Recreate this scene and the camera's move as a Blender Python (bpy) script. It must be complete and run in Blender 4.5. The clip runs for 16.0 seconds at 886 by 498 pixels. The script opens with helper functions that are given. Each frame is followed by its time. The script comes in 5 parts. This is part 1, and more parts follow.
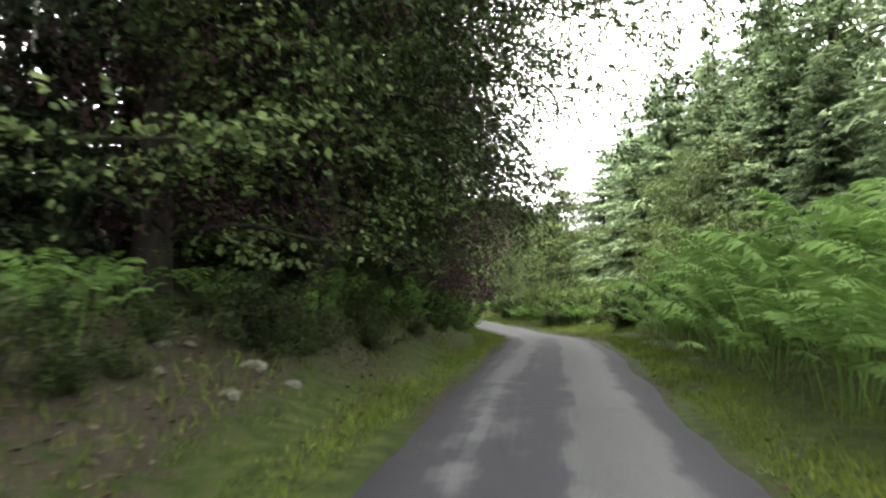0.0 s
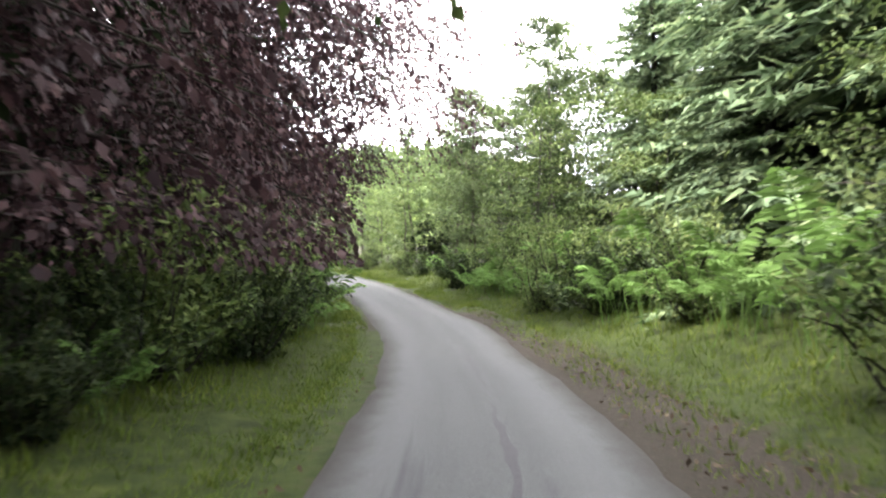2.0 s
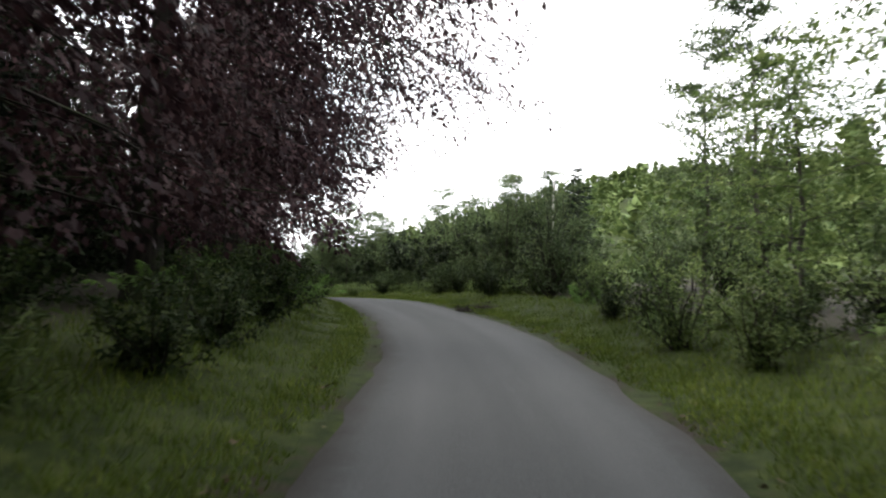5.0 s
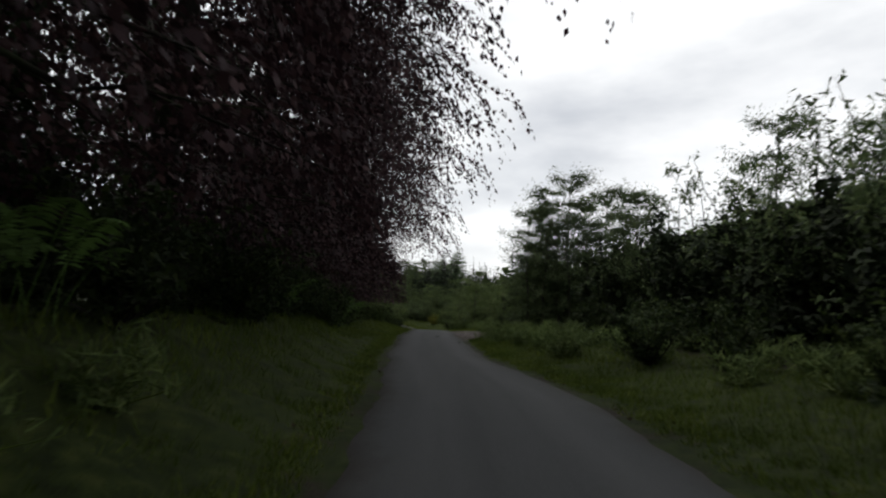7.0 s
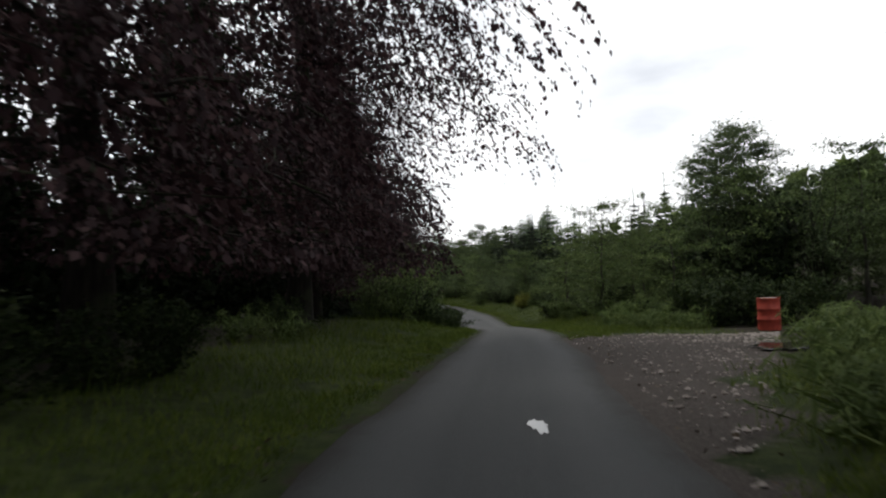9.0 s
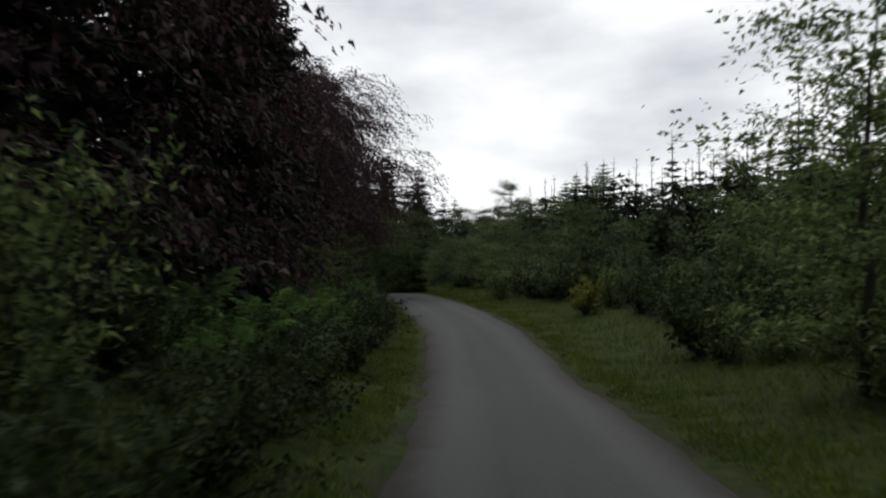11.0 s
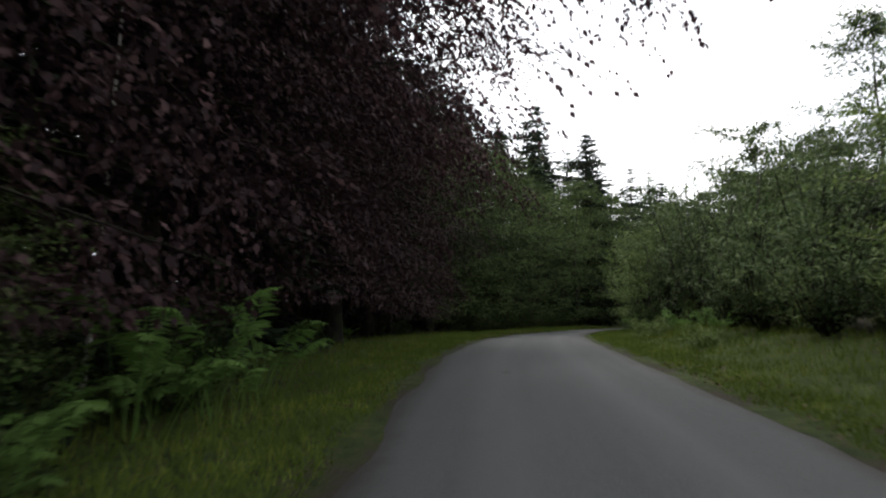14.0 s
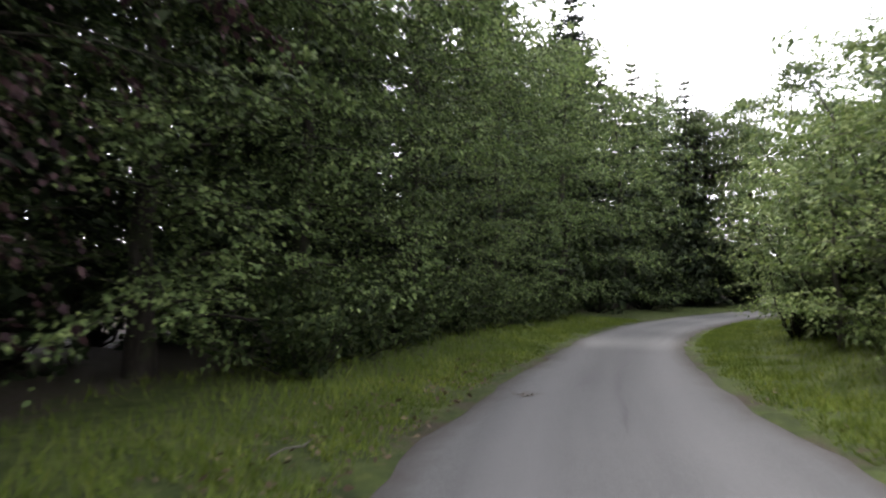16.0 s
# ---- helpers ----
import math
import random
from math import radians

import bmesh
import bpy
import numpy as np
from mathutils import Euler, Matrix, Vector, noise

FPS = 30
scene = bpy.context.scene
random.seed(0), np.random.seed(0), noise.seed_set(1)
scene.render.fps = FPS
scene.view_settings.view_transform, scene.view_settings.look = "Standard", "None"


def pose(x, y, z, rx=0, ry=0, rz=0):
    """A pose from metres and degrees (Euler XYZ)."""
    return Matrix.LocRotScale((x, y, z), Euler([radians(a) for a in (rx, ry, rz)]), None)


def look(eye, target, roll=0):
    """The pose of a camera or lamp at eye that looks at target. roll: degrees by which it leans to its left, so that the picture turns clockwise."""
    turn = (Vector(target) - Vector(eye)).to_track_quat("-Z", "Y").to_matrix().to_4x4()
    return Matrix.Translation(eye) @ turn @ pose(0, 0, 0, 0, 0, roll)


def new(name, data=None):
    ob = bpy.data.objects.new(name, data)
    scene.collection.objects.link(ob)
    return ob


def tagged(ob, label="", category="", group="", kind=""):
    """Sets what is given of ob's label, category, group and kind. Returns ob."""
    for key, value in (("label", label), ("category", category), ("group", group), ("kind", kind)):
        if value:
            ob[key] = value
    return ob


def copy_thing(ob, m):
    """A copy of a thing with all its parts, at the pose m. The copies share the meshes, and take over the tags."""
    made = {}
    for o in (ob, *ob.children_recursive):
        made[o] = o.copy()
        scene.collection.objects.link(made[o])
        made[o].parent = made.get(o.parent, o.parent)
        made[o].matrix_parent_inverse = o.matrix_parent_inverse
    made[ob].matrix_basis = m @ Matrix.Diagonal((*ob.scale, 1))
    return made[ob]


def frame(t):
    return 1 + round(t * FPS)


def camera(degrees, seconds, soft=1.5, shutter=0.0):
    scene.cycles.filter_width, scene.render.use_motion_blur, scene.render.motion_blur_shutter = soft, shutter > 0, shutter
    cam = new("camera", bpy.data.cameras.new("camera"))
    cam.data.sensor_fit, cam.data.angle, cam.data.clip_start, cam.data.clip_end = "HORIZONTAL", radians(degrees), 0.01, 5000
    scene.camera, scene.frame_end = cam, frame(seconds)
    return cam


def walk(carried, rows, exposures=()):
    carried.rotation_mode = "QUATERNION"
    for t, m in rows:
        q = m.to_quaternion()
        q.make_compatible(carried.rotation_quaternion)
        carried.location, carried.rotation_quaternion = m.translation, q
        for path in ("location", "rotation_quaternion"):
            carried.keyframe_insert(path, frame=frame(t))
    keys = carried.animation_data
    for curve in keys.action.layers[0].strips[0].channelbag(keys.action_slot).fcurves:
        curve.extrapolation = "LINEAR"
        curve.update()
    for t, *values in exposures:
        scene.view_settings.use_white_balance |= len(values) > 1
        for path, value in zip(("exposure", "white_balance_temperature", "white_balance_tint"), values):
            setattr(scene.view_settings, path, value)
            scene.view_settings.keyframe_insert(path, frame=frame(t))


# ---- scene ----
PATH = [  # seconds, place, turn
    (0.00, 0.00, 0.00, 1.350, 95.00, -0.00, 0.00),
    (0.50, 0.81, 5.63, 1.508, 94.49, -0.06, -3.92),
    (1.00, 1.81, 10.94, 1.564, 93.58, 0.08, -5.51),
    (1.50, 2.77, 15.95, 1.594, 91.98, 1.02, -4.73),
    (2.00, 3.48, 20.83, 1.427, 90.70, 0.73, -1.44),
    (2.50, 3.81, 25.64, 1.216, 90.19, -0.25, 2.89),
    (3.00, 3.77, 30.37, 1.073, 91.95, 0.13, 7.74),
    (3.50, 3.37, 34.86, 1.057, 92.78, 0.72, 12.51),
    (4.00, 2.59, 39.47, 1.226, 92.97, 0.45, 17.26),
    (4.50, 1.35, 44.26, 1.404, 93.41, -0.21, 22.38),
    (5.00, -0.36, 49.04, 1.587, 93.93, -1.00, 27.60),
    (5.50, -2.68, 54.00, 1.784, 94.38, -1.66, 33.16),
    (6.00, -5.62, 58.94, 1.991, 94.56, -1.93, 38.85),
    (6.50, -9.20, 63.58, 2.203, 95.23, -3.37, 44.58),
    (7.00, -13.11, 67.77, 2.493, 94.96, -2.61, 50.54),
    (7.50, -17.43, 71.63, 2.483, 94.18, -0.39, 55.76),
    (8.00, -22.44, 75.64, 2.402, 93.32, 0.02, 57.59),
    (8.50, -27.57, 79.62, 2.273, 93.19, 0.89, 58.23),
    (9.00, -32.54, 83.49, 2.086, 92.87, 1.65, 58.97),
    (9.50, -37.68, 87.33, 1.998, 92.45, 1.23, 59.35),
    (10.00, -42.79, 91.11, 1.895, 92.25, 0.95, 59.89),
    (10.50, -47.86, 94.74, 1.620, 91.85, 0.40, 60.67),
    (11.00, -52.92, 98.17, 1.190, 91.95, -0.20, 61.93),
    (11.50, -58.00, 101.33, 0.740, 92.95, -0.65, 63.91),
    (12.00, -63.11, 104.18, 0.346, 94.25, -0.83, 66.85),
    (12.50, -68.25, 106.85, 0.511, 94.33, -0.39, 70.79),
    (13.00, -73.56, 109.06, 0.562, 94.11, 0.77, 74.37),
    (13.50, -79.02, 111.06, 0.562, 93.62, 0.23, 76.54),
    (14.00, -84.55, 112.88, 0.654, 94.17, 1.15, 77.90),
    (14.50, -90.05, 114.58, 0.687, 93.36, 1.73, 78.33),
    (15.00, -95.29, 116.26, 0.609, 92.98, 1.57, 77.62),
    (15.50, -100.83, 118.21, 0.463, 91.26, 2.09, 75.66),
    (16.00, -106.37, 120.47, 0.184, 91.09, 0.93, 71.98),
]
cam = camera(72.9, 16.0, soft=2.2, shutter=0.15)
walk(cam, [(r[0], pose(*r[1:])) for r in PATH],
     exposures=[(0, 3.9, 7000, 10), (0.5, 4.35, 6900, 10), (1.0, 4.55, 6900, 10), (2.0, 4.25, 6700, 14), (2.8, 3.95, 6700, 14), (3.5, 3.25, 6700, 10), (3.7, 3.1, 6700, 10), (5.8, 1.1, 6600, 10), (6.3, 0.45, 6600, 10), (7.0, 0.1, 6600, 10), (7.6, 0.15, 6600, 10), (8.5, 0.6, 6600, 10), (9.7, 0.2, 6600, 10), (11.8, 0.05, 6600, 10), (13.0, 0.5, 6600, 10), (14.0, 1.25, 6600, 10), (15.0, 2.35, 6600, 13), (16.0, 2.75, 6600, 18)])

# ---- world and light: overcast sky, a wide weak sun ----
SUN_EL, SUN_AZ = 60.0, 100.0  # degrees; azimuth counted from +y towards -x
world = bpy.data.worlds.new("overcast_sky")
scene.world = world
world.use_nodes = True
wn, wl = world.node_tree.nodes, world.node_tree.links
wn.clear()
w_out = wn.new("ShaderNodeOutputWorld")
w_sky = wn.new("ShaderNodeTexSky")
w_sky.sky_type, w_sky.sun_disc = "NISHITA", False
w_sky.sun_elevation, w_sky.sun_rotation = radians(SUN_EL), radians(-SUN_AZ)
w_bg = wn.new("ShaderNodeBackground")
w_bg.inputs["Strength"].default_value = 0.06
wl.new(w_sky.outputs["Color"], w_bg.inputs["Color"])
w_tc = wn.new("ShaderNodeTexCoord")
w_map = wn.new("ShaderNodeMapping")
w_map.inputs["Scale"].default_value = (1.0, 1.0, 2.6)
w_map.inputs["Location"].default_value = (0.35, 0.1, 0.2)
wl.new(w_tc.outputs["Generated"], w_map.inputs["Vector"])
w_noise = wn.new("ShaderNodeTexNoise")
w_noise.inputs["Scale"].default_value = 2.1
w_noise.inputs["Detail"].default_value = 6.0
w_noise.inputs["Roughness"].default_value = 0.5
wl.new(w_map.outputs["Vector"], w_noise.inputs["Vector"])
w_ramp = wn.new("ShaderNodeValToRGB")
w_ramp.color_ramp.elements[0].position, w_ramp.color_ramp.elements[0].color = 0.36, (0.66, 0.69, 0.74, 1)
w_ramp.color_ramp.elements[1].position, w_ramp.color_ramp.elements[1].color = 0.56, (1.08, 1.10, 1.12, 1)
wl.new(w_noise.outputs["Fac"], w_ramp.inputs["Fac"])
w_cloud = wn.new("ShaderNodeBackground")
w_cloud.inputs["Strength"].default_value = 1.0
wl.new(w_ramp.outputs["Color"], w_cloud.inputs["Color"])
w_mix = wn.new("ShaderNodeMixShader")
w_mix.inputs["Fac"].default_value = 0.86
wl.new(w_bg.outputs["Background"], w_mix.inputs[1])
wl.new(w_cloud.outputs["Background"], w_mix.inputs[2])
wl.new(w_mix.outputs["Shader"], w_out.inputs["Surface"])

sun = new("sun", bpy.data.lights.new("sun", "SUN"))
sun.data.energy, sun.data.angle, sun.data.color = 1.25, radians(10), (1.0, 0.96, 0.9)
sun_from = Vector((-math.sin(radians(SUN_AZ)) * math.cos(radians(SUN_EL)), math.cos(radians(SUN_AZ)) * math.cos(radians(SUN_EL)), math.sin(radians(SUN_EL))))
sun.matrix_world = look(sun_from * 100, (0, 0, 0))


# ---- materials ----
class Nodes:
    """Shortcuts for building a node material."""

    def __init__(self, name):
        self.mat = bpy.data.materials.new(name)
        self.mat.use_nodes = True
        self.tree = self.mat.node_tree
        self.bsdf = self.tree.nodes["Principled BSDF"]
        self.out = self.tree.nodes["Material Output"]
        self.coord = self.add("ShaderNodeTexCoord")

    def add(self, kind, **sockets):
        node = self.tree.nodes.new(kind)
        for key, value in sockets.items():
            node.inputs[key.replace("_", " ")].default_value = value
        return node

    def link(self, a, b):
        self.tree.links.new(a, b)

    def noise(self, scale, detail=4.0, rough=0.55, vector=None):
        node = self.add("ShaderNodeTexNoise", Scale=scale, Detail=detail, Roughness=rough)
        self.link(vector or self.coord.outputs["Object"], node.inputs["Vector"])
        return node.outputs["Fac"]

    def ramp(self, fac, *stops):
        node = self.add("ShaderNodeValToRGB")
        el = node.color_ramp.elements
        el[0].position, el[0].color = stops[0][0], (*stops[0][1], 1)
        el[1].position, el[1].color = stops[-1][0], (*stops[-1][1], 1)
        for pos, col in stops[1:-1]:
            e = el.new(pos)
            e.color = (*col, 1)
        self.link(fac, node.inputs["Fac"])
        return node.outputs["Color"]

    def mix(self, fac, a, b, blend="MIX"):
        node = self.add("ShaderNodeMix")
        node.data_type, node.blend_type = "RGBA", blend
        for sock, value in ((node.inputs[0], fac), (node.inputs[6], a), (node.inputs[7], b)):
            if isinstance(value, (int, float)):
                sock.default_value = value
            elif isinstance(value, tuple):
                sock.default_value = (*value, 1)
            else:
                self.link(value, sock)
        return node.outputs[2]

    def math(self, op, a, b=0.0):
        node = self.add("ShaderNodeMath")
        node.operation = op
        for sock, value in ((node.inputs[0], a), (node.inputs[1], b)):
            if isinstance(value, (int, float)):
                sock.default_value = value
            else:
                self.link(value, sock)
        return node.outputs[0]

    def attr(self, name):
        node = self.add("ShaderNodeAttribute")
        node.attribute_name = name
        return node

    def finish(self, color, rough=0.8, bump=None, strength=0.3, distance=0.02, spec=0.3):
        self.link(color, self.bsdf.inputs["Base Color"])
        if isinstance(rough, (int, float)):
            self.bsdf.inputs["Roughness"].default_value = rough
        else:
            self.link(rough, self.bsdf.inputs["Roughness"])
        self.bsdf.inputs["Specular IOR Level"].default_value = spec
        if bump is not None:
            node = self.add("ShaderNodeBump", Strength=strength, Distance=distance)
            self.link(bump, node.inputs["Height"])
            self.link(node.outputs["Normal"], self.bsdf.inputs["Normal"])
        return self.mat


def leaf_material(name, dark, light, tip, through_light=0.35, rough=0.75, spec=0.15):
    """Leaves: every leaf its own tone, every plant a little different, some light passing through."""
    n = Nodes(name)
    geo, info = n.add("ShaderNodeNewGeometry"), n.add("ShaderNodeObjectInfo")
    tone = n.ramp(geo.outputs["Random Per Island"], (0.0, dark), (0.6, light), (1.0, tip))
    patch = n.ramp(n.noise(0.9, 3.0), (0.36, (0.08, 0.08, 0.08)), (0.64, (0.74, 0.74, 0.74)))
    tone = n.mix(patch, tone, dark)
    hsv = n.add("ShaderNodeHueSaturation")
    n.link(n.math("MULTIPLY_ADD", info.outputs["Random"], 0.5), hsv.inputs["Value"])
    hsv.inputs["Value"].links[0].from_node.inputs[2].default_value = 0.75
    n.link(tone, hsv.inputs["Color"])
    color = hsv.outputs["Color"]
    n.finish(color, rough, spec=spec)
    tr = n.add("ShaderNodeBsdfTranslucent")
    n.link(color, tr.inputs["Color"])
    mixer = n.add("ShaderNodeMixShader", Fac=through_light)
    n.link(n.bsdf.outputs["BSDF"], mixer.inputs[1])
    n.link(tr.outputs["BSDF"], mixer.inputs[2])
    n.link(mixer.outputs["Shader"], n.out.inputs["Surface"])
    return n.mat


def bark_material(name, dark, light, scale=6.0):
    n = Nodes(name)
    stretch = n.add("ShaderNodeMapping", Scale=(1.0, 1.0, 0.18))
    n.link(n.coord.outputs["Object"], stretch.inputs["Vector"])
    ridge = n.noise(scale * 2.2, 6.0, 0.65, stretch.outputs["Vector"])
    moss = n.noise(1.3, 3.0)
    color = n.ramp(ridge, (0.3, dark), (0.7, light))
    color = n.mix(n.ramp(moss, (0.5, (0, 0, 0)), (0.68, (0.6, 0.6, 0.6))), color, (0.035, 0.05, 0.018))
    return n.finish(color, 0.9, ridge, 0.8, 0.03, 0.15)


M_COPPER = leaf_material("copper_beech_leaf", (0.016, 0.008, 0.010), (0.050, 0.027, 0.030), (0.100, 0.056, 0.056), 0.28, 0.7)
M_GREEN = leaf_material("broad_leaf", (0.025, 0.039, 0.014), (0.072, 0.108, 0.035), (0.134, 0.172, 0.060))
# darker copy of the broad leaf: the wood side's shade is in its colour
M_SHADEGREEN = leaf_material("shade_painted_broad_leaf", (0.010, 0.018, 0.006), (0.030, 0.048, 0.014), (0.064, 0.086, 0.026), 0.35)
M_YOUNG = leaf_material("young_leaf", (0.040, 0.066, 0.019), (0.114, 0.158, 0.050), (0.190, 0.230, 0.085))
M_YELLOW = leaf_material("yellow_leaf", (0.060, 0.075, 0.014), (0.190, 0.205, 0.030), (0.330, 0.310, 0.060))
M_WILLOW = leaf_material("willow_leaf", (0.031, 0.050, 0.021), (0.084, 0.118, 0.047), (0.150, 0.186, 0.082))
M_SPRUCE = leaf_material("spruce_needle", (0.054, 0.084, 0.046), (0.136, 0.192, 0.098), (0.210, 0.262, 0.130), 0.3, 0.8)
# copy of the spruce needles with their shaded look put into the colour
M_SHADESPRUCE = leaf_material("shade_painted_needle", (0.007, 0.012, 0.007), (0.018, 0.029, 0.015), (0.034, 0.049, 0.023), 0.12, 0.8)
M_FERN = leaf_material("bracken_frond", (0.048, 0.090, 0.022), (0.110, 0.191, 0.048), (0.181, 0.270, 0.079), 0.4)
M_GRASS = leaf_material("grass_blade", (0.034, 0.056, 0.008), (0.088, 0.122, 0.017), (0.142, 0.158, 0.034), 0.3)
# near-black leaves: the gloom inside the wood is put into their colour
M_SHADELEAF = leaf_material("shade_painted_leaf", (0.007, 0.012, 0.005), (0.018, 0.028, 0.011), (0.032, 0.044, 0.018), 0.15, 0.85)
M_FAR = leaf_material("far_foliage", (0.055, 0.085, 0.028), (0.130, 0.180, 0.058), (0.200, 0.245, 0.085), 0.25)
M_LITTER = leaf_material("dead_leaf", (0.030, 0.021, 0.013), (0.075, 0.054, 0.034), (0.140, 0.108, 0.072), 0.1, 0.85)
M_BARK = bark_material("bark", (0.008, 0.007, 0.006), (0.028, 0.024, 0.020))
M_SMOOTHBARK = bark_material("grey_bark", (0.03, 0.028, 0.024), (0.085, 0.078, 0.068), 3.0)
M_BIRCH = bark_material("birch_bark", (0.16, 0.15, 0.14), (0.62, 0.60, 0.56), 3.0)


def asphalt():
    n = Nodes("worn_asphalt")
    uv = n.add("ShaderNodeUVMap")
    uv.uv_map = "lane"
    sep = n.add("ShaderNodeSeparateXYZ")
    n.link(uv.outputs["UV"], sep.inputs[0])
    grit = n.noise(90.0, 3.0, 0.7)
    wear = n.noise(1.6, 5.0, 0.6)
    stretch = n.add("ShaderNodeMapping", Scale=(2.6, 0.10, 1.0))
    n.link(uv.outputs["UV"], stretch.inputs["Vector"])
    streak = n.noise(1.0, 4.0, 0.6, stretch.outputs["Vector"])
    color = n.ramp(grit, (0.32, (0.025, 0.0265, 0.027)), (0.55, (0.048, 0.0505, 0.051)), (0.75, (0.096, 0.098, 0.096)))
    color = n.mix(n.ramp(wear, (0.50, (0, 0, 0)), (0.74, (0.12, 0.12, 0.12))), color, (0.029, 0.031, 0.032))
    color = n.mix(n.ramp(streak, (0.45, (0, 0, 0)), (0.65, (0.40, 0.40, 0.40))), color, (0.029, 0.031, 0.032))
    worn = n.math("MULTIPLY", n.attr("track").outputs["Fac"], n.math("ADD", n.math("MULTIPLY", streak, 1.5), -0.15))
    color = n.mix(n.ramp(worn, (0.15, (0, 0, 0)), (0.75, (0.55, 0.55, 0.55))), color, (0.070, 0.072, 0.073))
    # dirt and moss creeping in from the ragged sides
    edge = n.attr("side")
    side = n.math("ADD", edge.outputs["Fac"], n.math("MULTIPLY", n.math("SUBTRACT", n.noise(2.2, 5.0, 0.7), 0.5), 0.9))
    color = n.mix(n.ramp(side, (0.22, (0, 0, 0)), (0.80, (0.95, 0.95, 0.95))), color, (0.021, 0.019, 0.017))
    # canopy shade put into the first stretch's colour, worn wheel tracks left lighter
    lane_shade = n.math("ADD", n.math("MULTIPLY", n.math("SUBTRACT", 25.0, sep.outputs["Y"]), 0.12), n.math("MULTIPLY", n.math("SUBTRACT", streak, 0.5), 2.4))
    right = n.math("MULTIPLY", n.math("SUBTRACT", n.math("ABSOLUTE", n.math("SUBTRACT", sep.outputs["X"], 0.74)), 0.30), 3.0)
    left = n.math("MULTIPLY", n.math("SUBTRACT", n.math("ABSOLUTE", n.math("SUBTRACT", sep.outputs["X"], -0.52)), -0.06), 1.3)
    both = n.math("ADD", n.math("MINIMUM", right, left), n.math("MULTIPLY", n.math("SUBTRACT", n.math("ADD", wear, streak), 1.0), 1.9))
    lane_shade = n.math("MINIMUM", lane_shade, both)
    color = n.mix(n.ramp(lane_shade, (0.10, (0, 0, 0)), (0.50, (0.85, 0.85, 0.85))), color, (0.014, 0.0135, 0.018))
    return n.finish(color, 0.88, grit, 0.4, 0.01, 0.22)


M_ASPHALT = asphalt()


def soil():
    n = Nodes("verge_soil")
    fine, mid, wide = n.noise(38.0, 5.0, 0.7), n.noise(5.0, 4.0), n.noise(0.5, 3.0)
    grass = n.ramp(mid, (0.3, (0.009, 0.014, 0.003)), (0.55, (0.023, 0.034, 0.007)), (0.75, (0.048, 0.056, 0.014)))
    earth = n.ramp(fine, (0.3, (0.010, 0.0085, 0.0065)), (0.55, (0.026, 0.021, 0.0155)), (0.75, (0.060, 0.050, 0.039)))
    gravel = n.ramp(fine, (0.3, (0.020, 0.0165, 0.0145)), (0.5, (0.047, 0.039, 0.034)), (0.72, (0.118, 0.102, 0.092)))
    bare = n.math("ADD", n.attr("bare").outputs["Fac"], n.math("MULTIPLY", n.math("SUBTRACT", mid, 0.5), 1.1))
    color = n.mix(n.ramp(bare, (0.4, (0, 0, 0)), (0.62, (1, 1, 1))), grass, earth)
    stony = n.math("ADD", n.attr("stony").outputs["Fac"], n.math("MULTIPLY", n.math("SUBTRACT", mid, 0.5), 0.7))
    color = n.mix(n.ramp(stony, (0.45, (0, 0, 0)), (0.6, (1, 1, 1))), color, gravel)
    return n.finish(color, 0.95, fine, 0.7, 0.03, 0.15)


M_SOIL = soil()


def plain(name, a, b, scale, rough, spec=0.3, metal=0.0, bump=0.3):
    n = Nodes(name)
    f = n.noise(scale, 5.0, 0.65)
    n.bsdf.inputs["Metallic"].default_value = metal
    return n.finish(n.ramp(f, (0.3, a), (0.7, b)), rough, f, bump, 0.01, spec)


M_STONE = plain("mossy_stone", (0.022, 0.028, 0.014), (0.095, 0.088, 0.074), 7.0, 0.9)
M_GRAVEL = plain("gravel_stone", (0.10, 0.085, 0.075), (0.36, 0.32, 0.29), 9.0, 0.85)
M_RED = plain("weathered_red_paint", (0.22, 0.030, 0.020), (0.36, 0.055, 0.035), 9.0, 0.55)
M_LID = plain("pale_dusty_lid", (0.35, 0.30, 0.27), (0.55, 0.50, 0.46), 9.0, 0.7)
M_TWIG = plain("dead_twig", (0.018, 0.015, 0.012), (0.06, 0.05, 0.04), 20.0, 0.9)


def water():
    n = Nodes("puddle_water")
    n.bsdf.inputs["Base Color"].default_value = (0.03, 0.026, 0.022, 1)
    n.bsdf.inputs["Roughness"].default_value = 0.03
    n.bsdf.inputs["Specular IOR Level"].default_value = 0.6
    node = n.add("ShaderNodeBump", Strength=0.05, Distance=0.01)
    n.link(n.noise(6.0, 2.0), node.inputs["Height"])
    n.link(node.outputs["Normal"], n.bsdf.inputs["Normal"])
    return n.mat


M_WATER = water()

